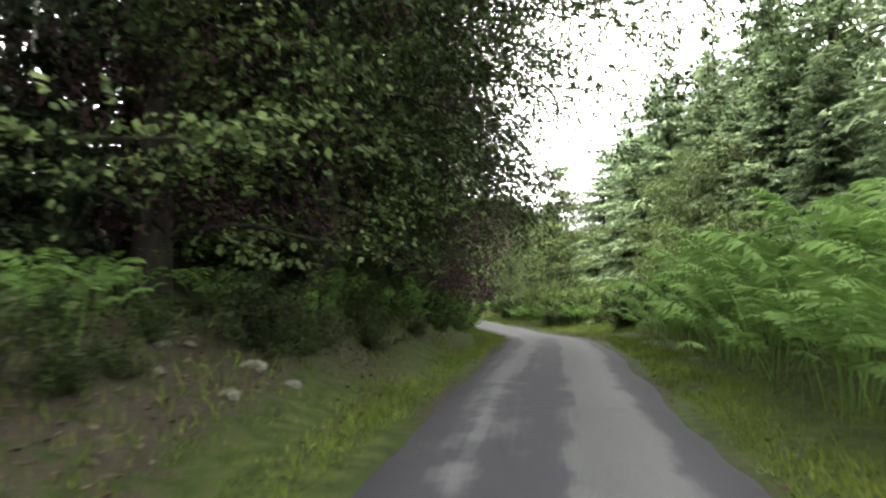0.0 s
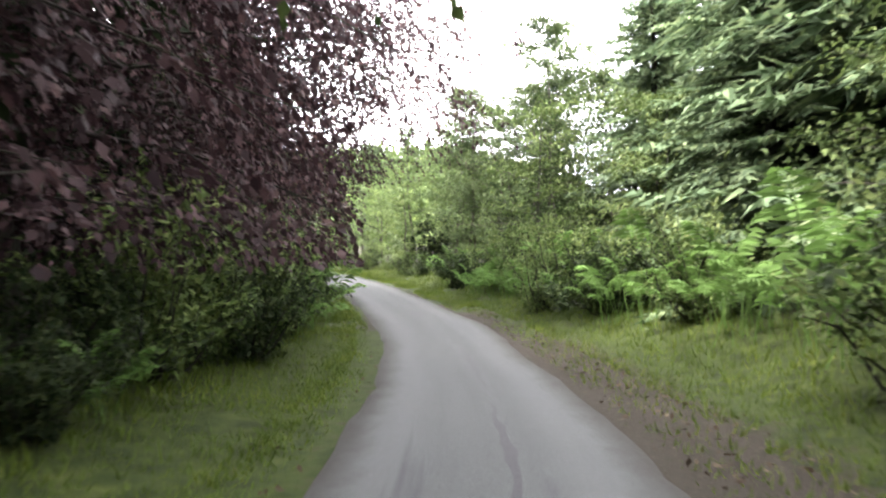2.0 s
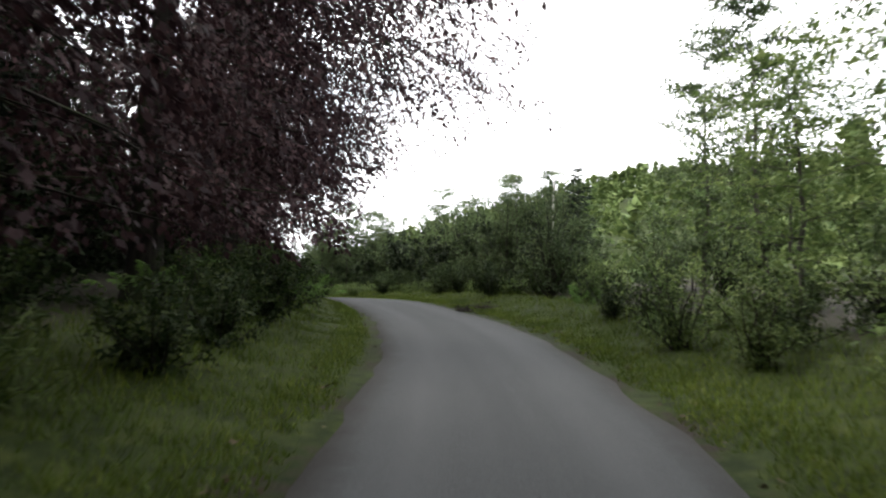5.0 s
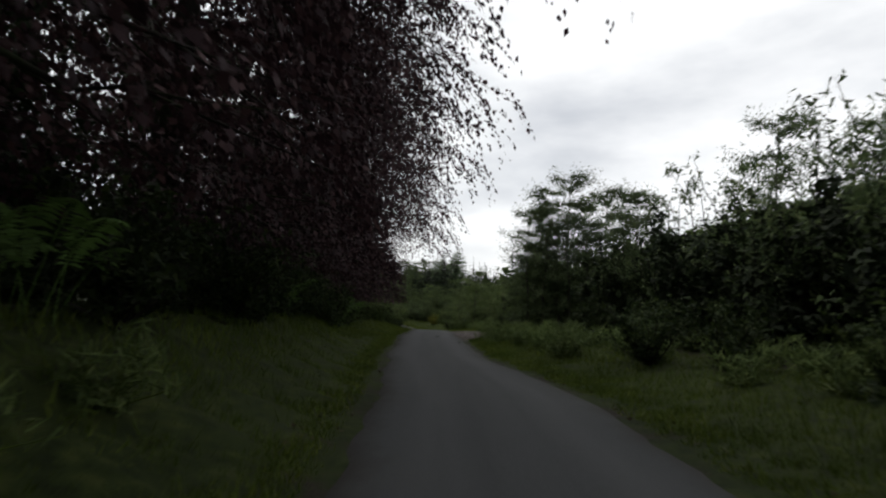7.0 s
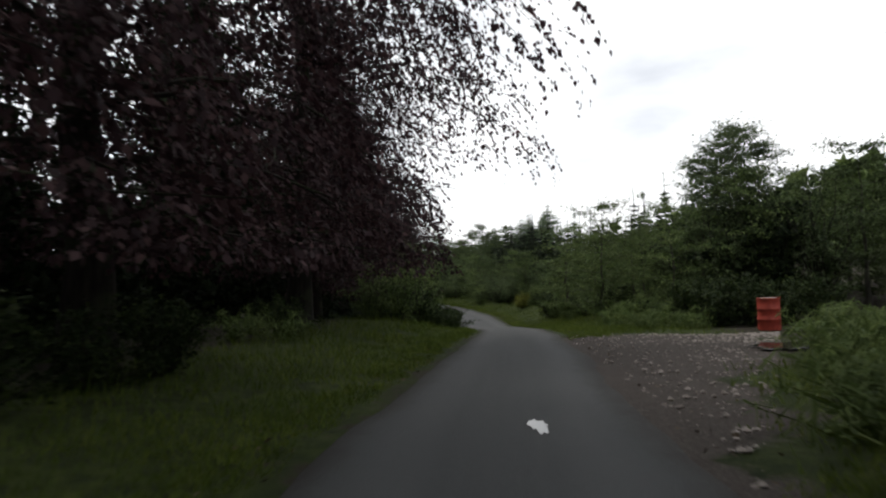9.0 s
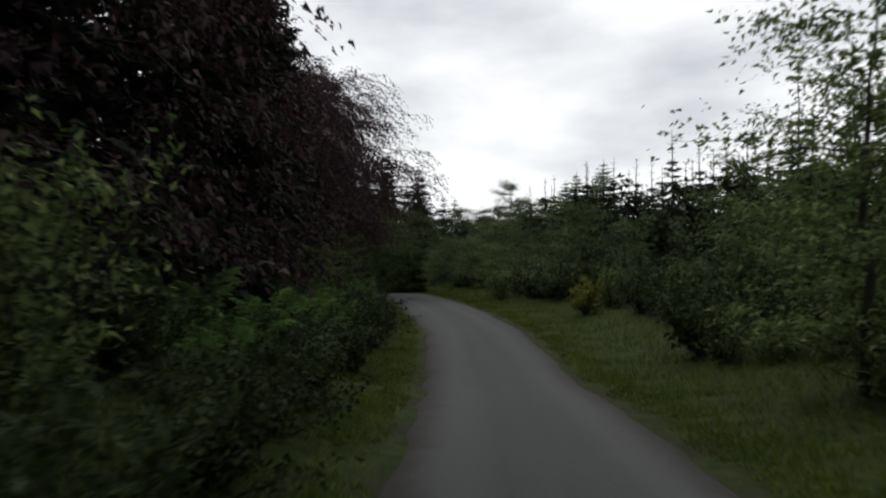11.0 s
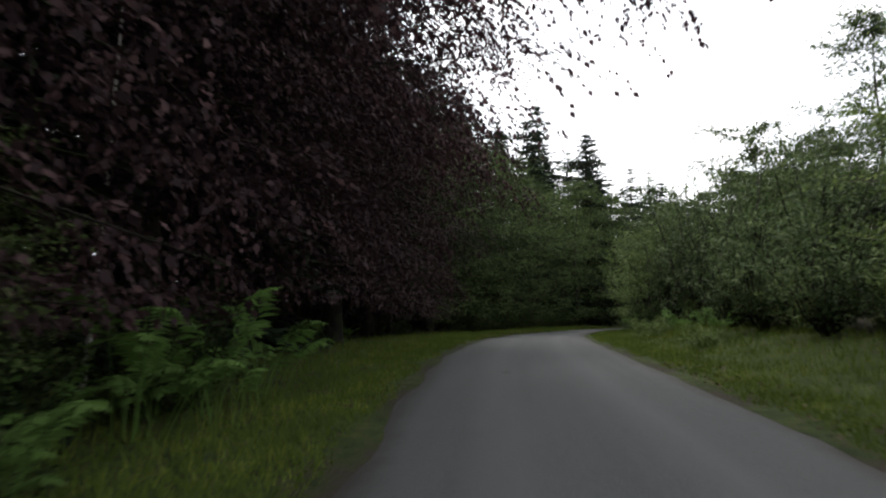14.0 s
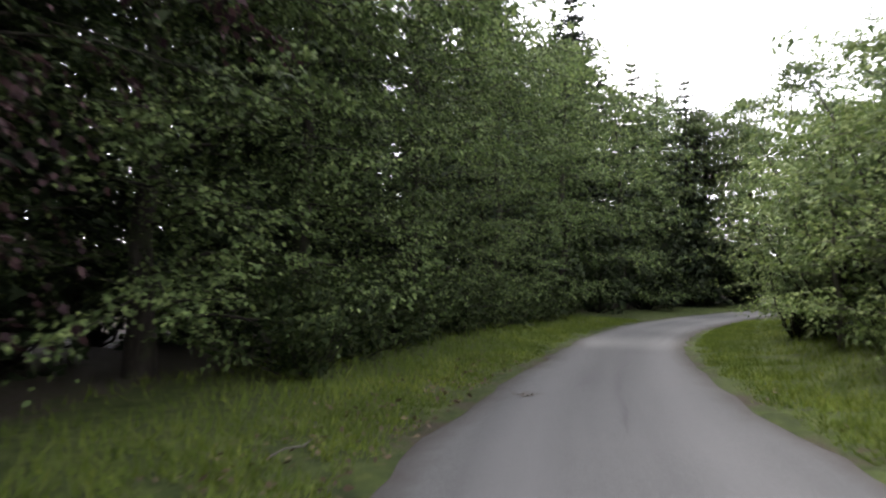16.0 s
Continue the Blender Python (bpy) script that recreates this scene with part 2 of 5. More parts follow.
# ---- the lane's line, on which everything is laid out ----
LANE = np.array([
    (-4.43, -31.69, -0.32), (-2.21, -15.85, -0.16), (0.00, 0.00, 0.00), (1.13, 7.41, 0.17), (2.56, 14.77, 0.21), (3.61, 22.20, 0.01),
    (3.80, 29.69, -0.23), (3.03, 37.15, -0.20), (1.30, 44.44, 0.06), (-1.40, 51.43, 0.33), (-5.00, 58.00, 0.60), (-9.53, 63.97, 0.89),
    (-14.77, 69.33, 1.11), (-20.53, 74.14, 1.08), (-26.44, 78.75, 0.94), (-32.36, 83.35, 0.76), (-38.37, 87.84, 0.65), (-42.91, 91.20, 0.58),
    (-48.20, 94.97, 0.32), (-53.59, 98.60, -0.14), (-59.13, 101.99, -0.60), (-63.39, 104.34, -0.93), (-70.10, 107.67, -0.84), (-77.09, 110.38, -0.78),
    (-84.21, 112.76, -0.71), (-91.37, 114.99, -0.70), (-98.49, 117.35, -0.84), (-105.46, 120.10, -1.12), (-112.54, 123.74, -1.47), (-118.14, 127.92, -1.78),
    (-123.04, 132.92, -2.10), (-127.10, 138.61, -2.41), (-130.26, 144.85, -2.68), (-132.41, 151.51, -2.85)])


def smooth_line(pts, step=0.5):
    """A Catmull-Rom line through the points, evenly stepped; gives arc length from the third point and places."""
    out = []
    padded = np.vstack([2 * pts[0] - pts[1], pts, 2 * pts[-1] - pts[-2]])
    for i in range(1, len(padded) - 2):
        a, b, c, d = padded[i - 1:i + 3]
        for u in np.linspace(0, 1, 40, endpoint=False):
            out.append(0.5 * (2 * b + (c - a) * u + (2 * a - 5 * b + 4 * c - d) * u**2 + (3 * b - a - 3 * c + d) * u**3))
    out = np.array(out)
    s = np.r_[0, np.cumsum(np.hypot(*np.diff(out[:, :2], axis=0).T))]
    s -= s[80]
    even = np.arange(s[0], s[-1], step)
    return even, np.stack([np.interp(even, s, out[:, k]) for k in range(3)], 1)


LS, LP = smooth_line(LANE)
LT = np.gradient(LP[:, :2], axis=0)
LT /= np.linalg.norm(LT, axis=1)[:, None]
LEFT_EDGE = ((-32, -1.35), (0, -1.4), (8, -1.2), (20, -1.3), (30, -1.15), (40, -1.3), (55, -1.25), (66, -1.15), (78, -1.1), (90, -1.6), (103, -1.7), (108, -1.3), (114, -0.95), (118, -0.68), (125, -0.7), (131, -0.95), (140, -1.02), (157, -1.12), (170, -1.5), (181, -1.5), (186, -1.2), (192, -0.7), (200, -0.9), (240, -1.1))
RIGHT_EDGE = ((-32, 1.6), (0, 1.6), (12, 1.6), (20, 1.6), (26, 1.45), (32, 1.5), (36, 1.6), (42, 1.3), (52, 1.7), (62, 2.3), (82, 2.2), (90, 1.35), (100, 1.5), (112, 1.6), (125, 1.9), (134, 2.1), (140, 2.35), (146, 2.6), (150, 2.75), (157, 2.92), (172, 2.92), (176, 2.85), (183, 2.6), (190, 2.2), (196, 1.9), (240, 1.8))


def table(rows, s):
    return np.interp(s, [r[0] for r in rows], [r[1] for r in rows])


def nearest(xy):
    """For many places: the lane's arc length, the signed distance to its right, and the lane's height there."""
    xy = np.atleast_2d(xy)
    s, lat, z = np.empty(len(xy)), np.empty(len(xy)), np.empty(len(xy))
    for k in range(0, len(xy), 4000):
        q = xy[k:k + 4000]
        d = ((q[:, None, :] - LP[None, :, :2]) ** 2).sum(-1)
        i = d.argmin(1)
        v, t = q - LP[i, :2], LT[i]
        side = v[:, 0] * t[:, 1] - v[:, 1] * t[:, 0]
        s[k:k + 4000] = LS[i] + (v * t).sum(1)
        lat[k:k + 4000] = np.where(side >= 0, 1, -1) * np.sqrt(d[np.arange(len(q)), i])
        z[k:k + 4000] = LP[i, 2]
    return s, lat, z


def step(a, b, x):
    u = np.clip((x - a) / (b - a), 0, 1)
    return u * u * (3 - 2 * u)


def waves(x, y, seed=0.0):
    """Cheap smooth unevenness, about -1 to 1."""
    return (np.sin(x * 0.61 + 1.7 + seed) * np.cos(y * 0.53 - 0.4 + seed) + np.sin(x * 1.31 - y * 0.77 + 2.1 * seed) * 0.5 + np.cos(x * 0.23 + y * 0.31 + seed) * 0.8) / 2.3


LEFT_BANK = ((-32, 0.8), (0, 0.85), (8, 1.1), (18, 1.15), (26, 0.5), (45, 0.3), (62, 0.5), (75, 1.0), (92, 0.9), (104, 0.2), (112, 0.25), (118, 0.5), (128, 0.5), (135, 0.25), (160, 0.0), (240, 0.0))
RIGHT_BANK = ((-32, 1.2), (0, 1.25), (18, 1.1), (24, 0.7), (30, 0.5), (45, 0.3), (95, 0.35), (102, 0.0), (116, 0.0), (122, 0.45), (240, 0.4))
RIGHT_SLOPE = ((-32, 0.12), (30, 0.10), (60, 0.05), (94, 0.05), (98, 0.0), (118, 0.0), (125, 0.08), (135, 0.11), (160, 0.05), (240, 0.03))


def height(xy):
    """The ground's height: level under the lane, low banks beside it, a wooded hill away to the right."""
    xy = np.atleast_2d(np.asarray(xy, float))
    s, lat, z = nearest(xy)
    le, re = table(LEFT_EDGE, s), table(RIGHT_EDGE, s)
    dl, dr = np.maximum(le - lat, 0), np.maximum(lat - re, 0)
    d = dl + dr
    far = np.maximum(d - 14, 0)
    out = z - 0.05 * (1 - step(0.0, 0.25, d)) + 0.03 * step(0.05, 0.5, d)
    out = out + table(LEFT_BANK, s) * step(0.7, 3.0, dl) + table(RIGHT_BANK, s) * step(1.0, 3.4, dr)
    out = out + table(RIGHT_SLOPE, s) * np.maximum(dr - 3, 0) * step(3, 8, dr) * (1 - 0.75 * step(30, 90, dr))
    hill = 44 * np.exp(-((xy[:, 0] + 30) ** 2 + (xy[:, 1] - 300) ** 2) / (2 * 75.0**2))
    out = out + hill * step(18, 70, dr) + 18 * step(120, 400, dr) - 0.02 * np.maximum(dl - 8, 0).clip(0, 100)
    out = out + waves(xy[:, 0] * 1.6, xy[:, 1] * 1.6) * 0.09 * step(0.4, 3, d) + waves(xy[:, 0] * 0.2, xy[:, 1] * 0.2, 3) * 0.5 * step(8, 30, d)
    return out


def at(s, lat, up=0.0):
    """The place on the ground at arc length s, lat metres right of the lane's line."""
    p, t = [np.interp(s, LS, LP[:, k]) for k in range(2)], [np.interp(s, LS, LT[:, k]) for k in range(2)]
    xy = (p[0] + t[1] * lat, p[1] - t[0] * lat)
    return Vector((xy[0], xy[1], float(height(xy)[0]) + up))


def heading(s):
    """Degrees about z by which +y turns to run along the lane."""
    i = int(np.abs(LS - s).argmin())
    return math.degrees(math.atan2(-LT[i, 0], LT[i, 1]))


# ---- mesh helpers ----
def mesh_of(name, verts, faces, material, smooth=False):
    """A mesh from an array of corners and an array of faces, all with the same number of corners."""
    verts, faces = np.asarray(verts, np.float32), np.asarray(faces, np.int32)
    me = bpy.data.meshes.new(name)
    me.vertices.add(len(verts))
    me.vertices.foreach_set("co", verts.ravel())
    me.loops.add(faces.size)
    me.loops.foreach_set("vertex_index", faces.ravel())
    me.polygons.add(len(faces))
    me.polygons.foreach_set("loop_start", np.arange(0, faces.size, faces.shape[1], dtype=np.int32))
    me.polygons.foreach_set("use_smooth", np.full(len(faces), smooth))
    me.update(calc_edges=True)
    me.materials.append(material)
    return me


def part(name, me, parent, label=""):
    ob = new(name, me)
    ob.parent = parent
    return tagged(ob, label)


def empty(name, label, category, group=""):
    return tagged(new(name), label, category, group)


def tube(points, radii, sides=7, rng=None, rough=0.0):
    """Corners and four-cornered faces of a tapered tube along the points."""
    points, radii = np.asarray(points, float), np.asarray(radii, float)
    t = np.gradient(points, axis=0)
    t /= np.linalg.norm(t, axis=1)[:, None] + 1e-9
    ref = np.where(np.abs(t[:, 2:3]) > 0.9, np.array([[1.0, 0, 0]]), np.array([[0, 0, 1.0]]))
    u = np.cross(t, ref)
    u /= np.linalg.norm(u, axis=1)[:, None] + 1e-9
    v = np.cross(t, u)
    a = np.linspace(0, 2 * np.pi, sides, endpoint=False)
    r = radii[:, None] * (1 + (rng.normal(0, rough, (len(points), sides)) if rng is not None and rough else 0))
    ring = points[:, None, :] + r[..., None] * (np.cos(a)[None, :, None] * u[:, None, :] + np.sin(a)[None, :, None] * v[:, None, :])
    i = np.arange(len(points) - 1)[:, None] * sides
    j, k = np.arange(sides)[None, :], (np.arange(sides)[None, :] + 1) % sides
    faces = np.stack([i + j, i + k, i + sides + k, i + sides + j], -1).reshape(-1, 4)
    return ring.reshape(-1, 3), faces


def joined(pieces):
    """One array of corners and one of faces from several."""
    vs, fs, n = [], [], 0
    for v, f in pieces:
        vs.append(v)
        fs.append(f + n)
        n += len(v)
    return np.vstack(vs), np.vstack(fs)


def unit(v):
    return v / (np.linalg.norm(v, axis=-1, keepdims=True) + 1e-9)


def leaves(centre, along, size, slim, rng, cup=0.15, pointed=False):
    """Leaves as folded lozenges (or, pointed, tapering blades): place, direction, length and slimness of each."""
    n = len(centre)
    along = unit(along)
    across = unit(np.cross(along, rng.normal(0, 0.45, (n, 3)) + (0, 0, 1)))
    up = np.cross(across, along)
    size = np.asarray(size).reshape(-1, 1) * np.ones((n, 1))
    half = size * slim * 0.5
    a = centre - along * size * 0.5
    c = centre + along * size * 0.5 - up * size * cup
    if pointed:
        verts = np.stack([a + across * half, c, a - across * half], 1).reshape(-1, 3)
        return verts, np.arange(n * 3).reshape(-1, 3)
    mid = centre - along * size * 0.13 - up * size * cup * 0.4
    b, d = mid + across * half, mid - across * half
    verts = np.stack([a, b, c, d], 1).reshape(-1, 3)
    return verts, np.arange(n * 4).reshape(-1, 4)


# ---- plants, one function a kind ----
def broad_tree(seed, tall, spread, trunk_r, leaf_mat, bark_mat, clear=0.15, per=60, leaf=0.14, droop=0.5, count=26, low=0.35, inner=1500, fan=0.26, puff=0.16, lift=0.0, tuft=0.075, fill=0.045, pointed=False, label="", name="beech_tree", category="tree", group="", trim=0.0, toward=0.0, hang=0.0):
    """A broad-leaved tree: trunk, limbs, and layered sprays of leaves that hang at the tips.

    trim: passing traffic keeps the side facing +x clear beyond this distance, up to 3.9 m; toward: how much longer limbs grow on that side;
    hang: how far the outer twigs hang."""
    rng = np.random.default_rng(seed)
    top = empty(name, label, category, group)
    n = 10
    zs = np.linspace(-0.3, tall * 0.93, n)
    line = np.stack([np.cumsum(rng.normal(0, 0.012 * tall, n)), np.cumsum(rng.normal(0, 0.012 * tall, n)), zs], 1)
    line[:3, :2] *= 0.3
    rad = trunk_r * (1 - np.linspace(0, 1, n) ** 0.9 * 0.92)
    rad[0] *= 1.3
    part("trunk", mesh_of("trunk", *tube(line, rad, 12, rng, 0.05), bark_mat, True), top)
    limbs, sprays = [], []
    for i in range(count):
        f = clear + (0.97 - clear) * (i + rng.random() * 0.7) / count
        base = np.array([np.interp(f * tall, zs, line[:, k]) for k in range(3)])
        shape = np.sin(np.pi * np.clip((f - clear) / (1 - clear) * 0.84 + 0.18, 0, 1)) ** 0.7
        reach = spread * (0.25 + 0.75 * shape) * rng.uniform(0.75, 1.12)
        a = i * 2.399 + rng.normal(0, 0.3)
        if trim:
            a -= 0.55 * math.sin(a)  # more limbs grow towards the light over the lane
        reach *= 1 + toward * math.cos(a) * (1.0 if math.cos(a) > 0 else 0.5)
        rise = rng.uniform(0.05, 0.5) * (0.4 + f)
        u = np.linspace(0, 1, 8)
        path = base + np.stack([np.cos(a + u * rng.normal(0, 0.3)) * reach * u, np.sin(a + u * rng.normal(0, 0.3)) * reach * u, reach * (rise * u - droop * 0.55 * u**2.4)], 1)
        path[1:] += rng.normal(0, 0.018, (7, 3)) * reach
        path[:, 2] = np.maximum(path[:, 2], low + 0.3 + 0.3 * rng.random(8))
        low_part = path[:, 2] < 4.4
        if trim and low_part.any() and path[low_part, 0].max() > trim:
            path = base + (path - base) * (trim / path[low_part, 0].max())
        limbs.append(tube(path, trunk_r * (0.20 * (1.1 - f)) * (1 - u) ** 1.3 + 0.005, 3 if pointed else 5, rng))
        d = unit(path[-1] - path[-3])
        for k in range(7):
            sprays.append((path[1 + k], d))
        for k in range(5):
            b = path[1 + k]
            out = unit(path[-1] - path[0])[:2]
            w = (-1) ** k * rng.uniform(0.5, 1.2)
            dirv = np.array([out[0] * np.cos(w) - out[1] * np.sin(w), out[0] * np.sin(w) + out[1] * np.cos(w), rng.uniform(-0.15, 0.3)])
            length = reach * rng.uniform(0.25, 0.48)
            v = np.linspace(0, 1, 4)[:, None]
            twig = b + dirv * length * v - np.array([0, 0, droop * 0.4]) * length * v**2
            limbs.append(tube(twig[::3], (trunk_r * 0.05 + 0.004, 0.004), 3))
            sprays += [(twig[-1], dirv), (twig[-1] + dirv * 0.25 * length, dirv), (twig[2], dirv), (twig[1], dirv)]
    tagged(part("branchwork", mesh_of("branchwork", *joined(limbs), bark_mat, True), top), kind="stuff")
    where = np.array([q[0] for q in sprays])
    way = np.array([q[1] for q in sprays])
    m = len(where)
    where = where + rng.normal(0, 0.008, where.shape) * spread
    way[:, 2] = 0
    way = unit(way + rng.normal(0, 0.25, way.shape) * (1, 1, 0))
    side = np.stack([-way[:, 1], way[:, 0], 0 * way[:, 0]], 1)
    r = spread * tuft * rng.uniform(0.7, 1.35, (m, 1, 1))
    lines = 3 if hang else 5
    line = rng.integers(0, lines, (m, per))
    angle = ((line - lines // 2) * fan * (1.7 if hang else 1.25))[..., None] + rng.normal(0, 0.03 if hang else 0.05, (m, per, 1))
    along = rng.uniform(0.0, 1.5, (m, per, 1)) * (1.15 - 0.3 * np.abs(line - lines // 2)[..., None] / 2)
    level = np.take_along_axis(rng.normal(0, puff, (m, lines)), line, 1)[..., None]
    run = np.cos(angle) * way[:, None, :] + np.sin(angle) * side[:, None, :]
    centre = where[:, None, :] + r * along * run + rng.normal(0, 0.2 if hang else 0.3, (m, per, 3)) * leaf
    sag = 0.45 * droop + hang * rng.uniform(0.2, 1.0, (m, 1, 1))
    centre[..., 2] += (r * level * along + lift * r * along - r * sag * along**2)[..., 0]
    if hang:  # leaves lie along their hanging twig
        aim = run + rng.normal(0, 0.33, (m, per, 3)) - np.array([0, 0, 1.0]) * (2 * sag * along - level)
    else:
        aim = run + rng.normal(0, 0.5, (m, per, 3)) - np.array([0, 0, 0.3 + droop * 0.6])
    centre, aim = centre.reshape(-1, 3), aim.reshape(-1, 3)
    keep = centre[:, 2] > low
    if trim:
        keep &= (centre[:, 0] < trim + 0.5) | (centre[:, 2] > 3.9)
        keep &= (centre[:, 0] > -0.15 * spread) | (rng.random(len(keep)) < 0.4)  # thin on the shaded side
    size = leaf * rng.uniform(0.6, 1.35, keep.sum())
    pick = rng.integers(0, m, inner)
    reach_in = rng.uniform(0.15, np.where(where[pick, 2] > 6.0, 0.80, 0.62))
    deep = where[pick] * np.stack([reach_in] * 2 + [np.ones(inner)], 1) + rng.normal(0, 0.03, (inner, 3)) * spread
    deep[:, 2] = np.maximum(deep[:, 2], low + 0.3)
    centre, aim = np.vstack([centre[keep], deep]), np.vstack([aim[keep], rng.normal(0, 1, (inner, 3))])
    close = (deep[:, 0] > -0.3 * spread) & (deep[:, 2] < 7.0) if trim else np.zeros(inner, bool)
    size = np.concatenate([size, np.where(close, leaf * 1.05, spread * fill) * rng.uniform(0.7, 1.3, inner)])
    v, f = leaves(centre, aim, size, (1.0 if leaf > 0.3 else 0.62) if pointed else 0.68, rng, pointed=pointed)
    part("crown", mesh_of("crown", v, f, leaf_mat), top)
    return top


def spruce(seed, tall, spread, trunk_r, leaf_mat, bare=0.05, whorls=30, leader=0.0, per=6, gap=0.17, wide=0.13, tufts=1, label="", name="spruce_tree", group=""):
    """A spruce: straight stem, whorls of hanging boughs set with needled twigs; leader: bare top shoot in metres."""
    rng = np.random.default_rng(seed)
    top = empty(name, label, "tree", group)
    zs = np.linspace(-0.2, tall, 9)
    line = np.stack([rng.normal(0, 0.03, 9), rng.normal(0, 0.03, 9), zs], 1)
    part("trunk", mesh_of("trunk", *tube(line, trunk_r * (1.02 - np.linspace(0, 1, 9)) + 0.012, 8, rng, 0.04), M_BARK, True), top)
    c, d, l, stems = [], [], [], []
    for i in range(whorls):
        f = bare + (1 - bare) * (i + rng.random() * 0.6) / whorls
        z = f * (tall - leader)
        reach = spread * (1 - (f - bare) / (1 - bare)) ** 0.7 * rng.uniform(0.75, 1.1) + 0.18
        m = max(3, int(per * rng.uniform(0.7, 1.25)))
        for k in range(m):
            if f < 0.25 and rng.random() < 0.25:
                continue
            a = k * 2 * np.pi / m + i * 1.1 + rng.normal(0, 0.25)
            out = np.array([np.cos(a), np.sin(a), 0])
            side = np.array([-out[1], out[0], 0])
            rl = reach * rng.uniform(0.7, 1.1)
            sag = (0.55 * (1 - f) + 0.08) * rl * rng.uniform(0.6, 1.3)
            steps = max(3, int(rl / gap))
            u = np.linspace(0.12, 1, steps)
            spine = np.array([0, 0, z]) + out * (rl * u)[:, None] + np.array([0, 0, 1.0]) * (0.22 * rl * np.sin(u * 2.2) * f - sag * u**1.5 + 0.16 * rl * u**4)[:, None]
            if k % 2 == 0:
                stems.append(tube(spine[::max(1, steps // 3)], np.linspace(0.028, 0.005, len(spine[::max(1, steps // 3)])) * (0.5 + rl / 3), 3))
            for sgn in (-1, 1):
                tw = (0.42 * rl * (1 - u * 0.75) + 0.10) * rng.uniform(0.6, 1.15, steps)
                aim = unit(side * sgn * 0.75 + out * 0.75 + rng.normal(0, 0.18, (steps, 3)) - np.array([0, 0, 0.35 * (1 - f * 0.7)]))
                for part_way in ((0.27, 0.72) if tufts == 2 else (0.5,)):
                    c.append(spine + aim * tw[:, None] * part_way)
                    d.append(aim + rng.normal(0, 0.22, aim.shape))
                    l.append(tw * (0.62 if tufts == 2 else 1.0))
            tips = max(2, steps // 2)
            c.append(spine[-tips:] + rng.normal(0, 0.04, (tips, 3)))
            d.append(np.tile(out - np.array([0, 0, 0.4 - 0.5 * f]), (tips, 1)))
            l.append(np.full(tips, 0.28))
    if leader:
        for z in np.arange(tall - leader, tall - 0.1, 0.42):
            for a in rng.uniform(0, 6.28, 4):
                q = np.array([[0, 0, z], [np.cos(a) * 0.22, np.sin(a) * 0.22, z + 0.14]])
                stems.append(tube(q * (1, 1, 1), (0.012, 0.006), 3))
    tagged(part("branchwork", mesh_of("branchwork", *joined(stems), M_BARK), top), kind="stuff")
    c, d, l = np.vstack(c), np.vstack(d), np.concatenate(l)
    c += rng.normal(0, 0.03, c.shape)
    v, f = leaves(c, d, l * 1.15, np.clip(1.5 * wide / np.maximum(l, 0.12), 0.2, 0.8).reshape(-1, 1), rng, 0.12, True)
    part("crown", mesh_of("crown", v, f, leaf_mat), top)
    return top


def bush(seed, tall, wide, leaf_mat, stems=14, per=170, leaf=0.11, slim=0.5, upright=0.6, pointed=False, label="", name="bush", category="bush", group="", bark=None):
    """A shrub of many stems from the ground, with leaves along and round the outer part of each."""
    rng = np.random.default_rng(seed)
    top = empty(name, label, category, group)
    tubes, c, d = [], [], []
    for i in range(stems):
        a = i * 2.399 + rng.normal(0, 0.4)
        h = tall * rng.uniform(0.35, 1.08)
        o = wide * rng.uniform(0.15, 1.0) * (1.25 - 0.45 * h / tall)
        u = np.linspace(0, 1, 6)
        path = np.stack([np.cos(a) * o * u**(0.7 + upright * 0.4), np.sin(a) * o * u**(0.7 + upright * 0.4), h * (u * (1.25 - 0.25 * u) if upright > 0.3 else np.sin(u * 2.0)) - 0.05], 1)
        path[1:] += rng.normal(0, 0.025, (5, 3)) * tall
        tubes.append(tube(path, np.linspace(0.012 + 0.006 * tall, 0.004, 6), 3))
        for k in range(5):
            w = rng.uniform(0.12, 1)
            b = np.array([np.interp(w, u, path[:, j]) for j in range(3)])
            dv = unit(rng.normal(0, 1, 3) * (1, 1, 0.5) + (0, 0, 0.45 * upright))
            reach = rng.uniform(0.2, 0.42) * wide
            m = per // 6
            q = rng.random((m, 1))
            c.append(b + dv * reach * q + rng.normal(0, 0.05, (m, 3)) * wide)
            d.append(dv + rng.normal(0, 0.7, (m, 3)) + (0, 0, 0.2 * upright - 0.25))
        m = per // 6
        q = rng.uniform(0.3, 1.04, m)
        c.append(np.stack([np.interp(q, u, path[:, j]) for j in range(3)], 1) + rng.normal(0, 0.045, (m, 3)) * wide)
        d.append(rng.normal(0, 0.7, (m, 3)) + (np.cos(a) * 0.4, np.sin(a) * 0.4, 0.3))
    tagged(part("branchwork", mesh_of("branchwork", *joined(tubes), bark or M_BARK), top), kind="stuff")
    c, d = np.vstack(c), np.vstack(d)
    c[:, 2] = np.abs(c[:, 2]) + 0.04
    v, f = leaves(c, d, leaf * rng.uniform(0.6, 1.35, len(c)), slim, rng, pointed=pointed)
    part("foliage", mesh_of("foliage", v, f, leaf_mat), top)
    return top


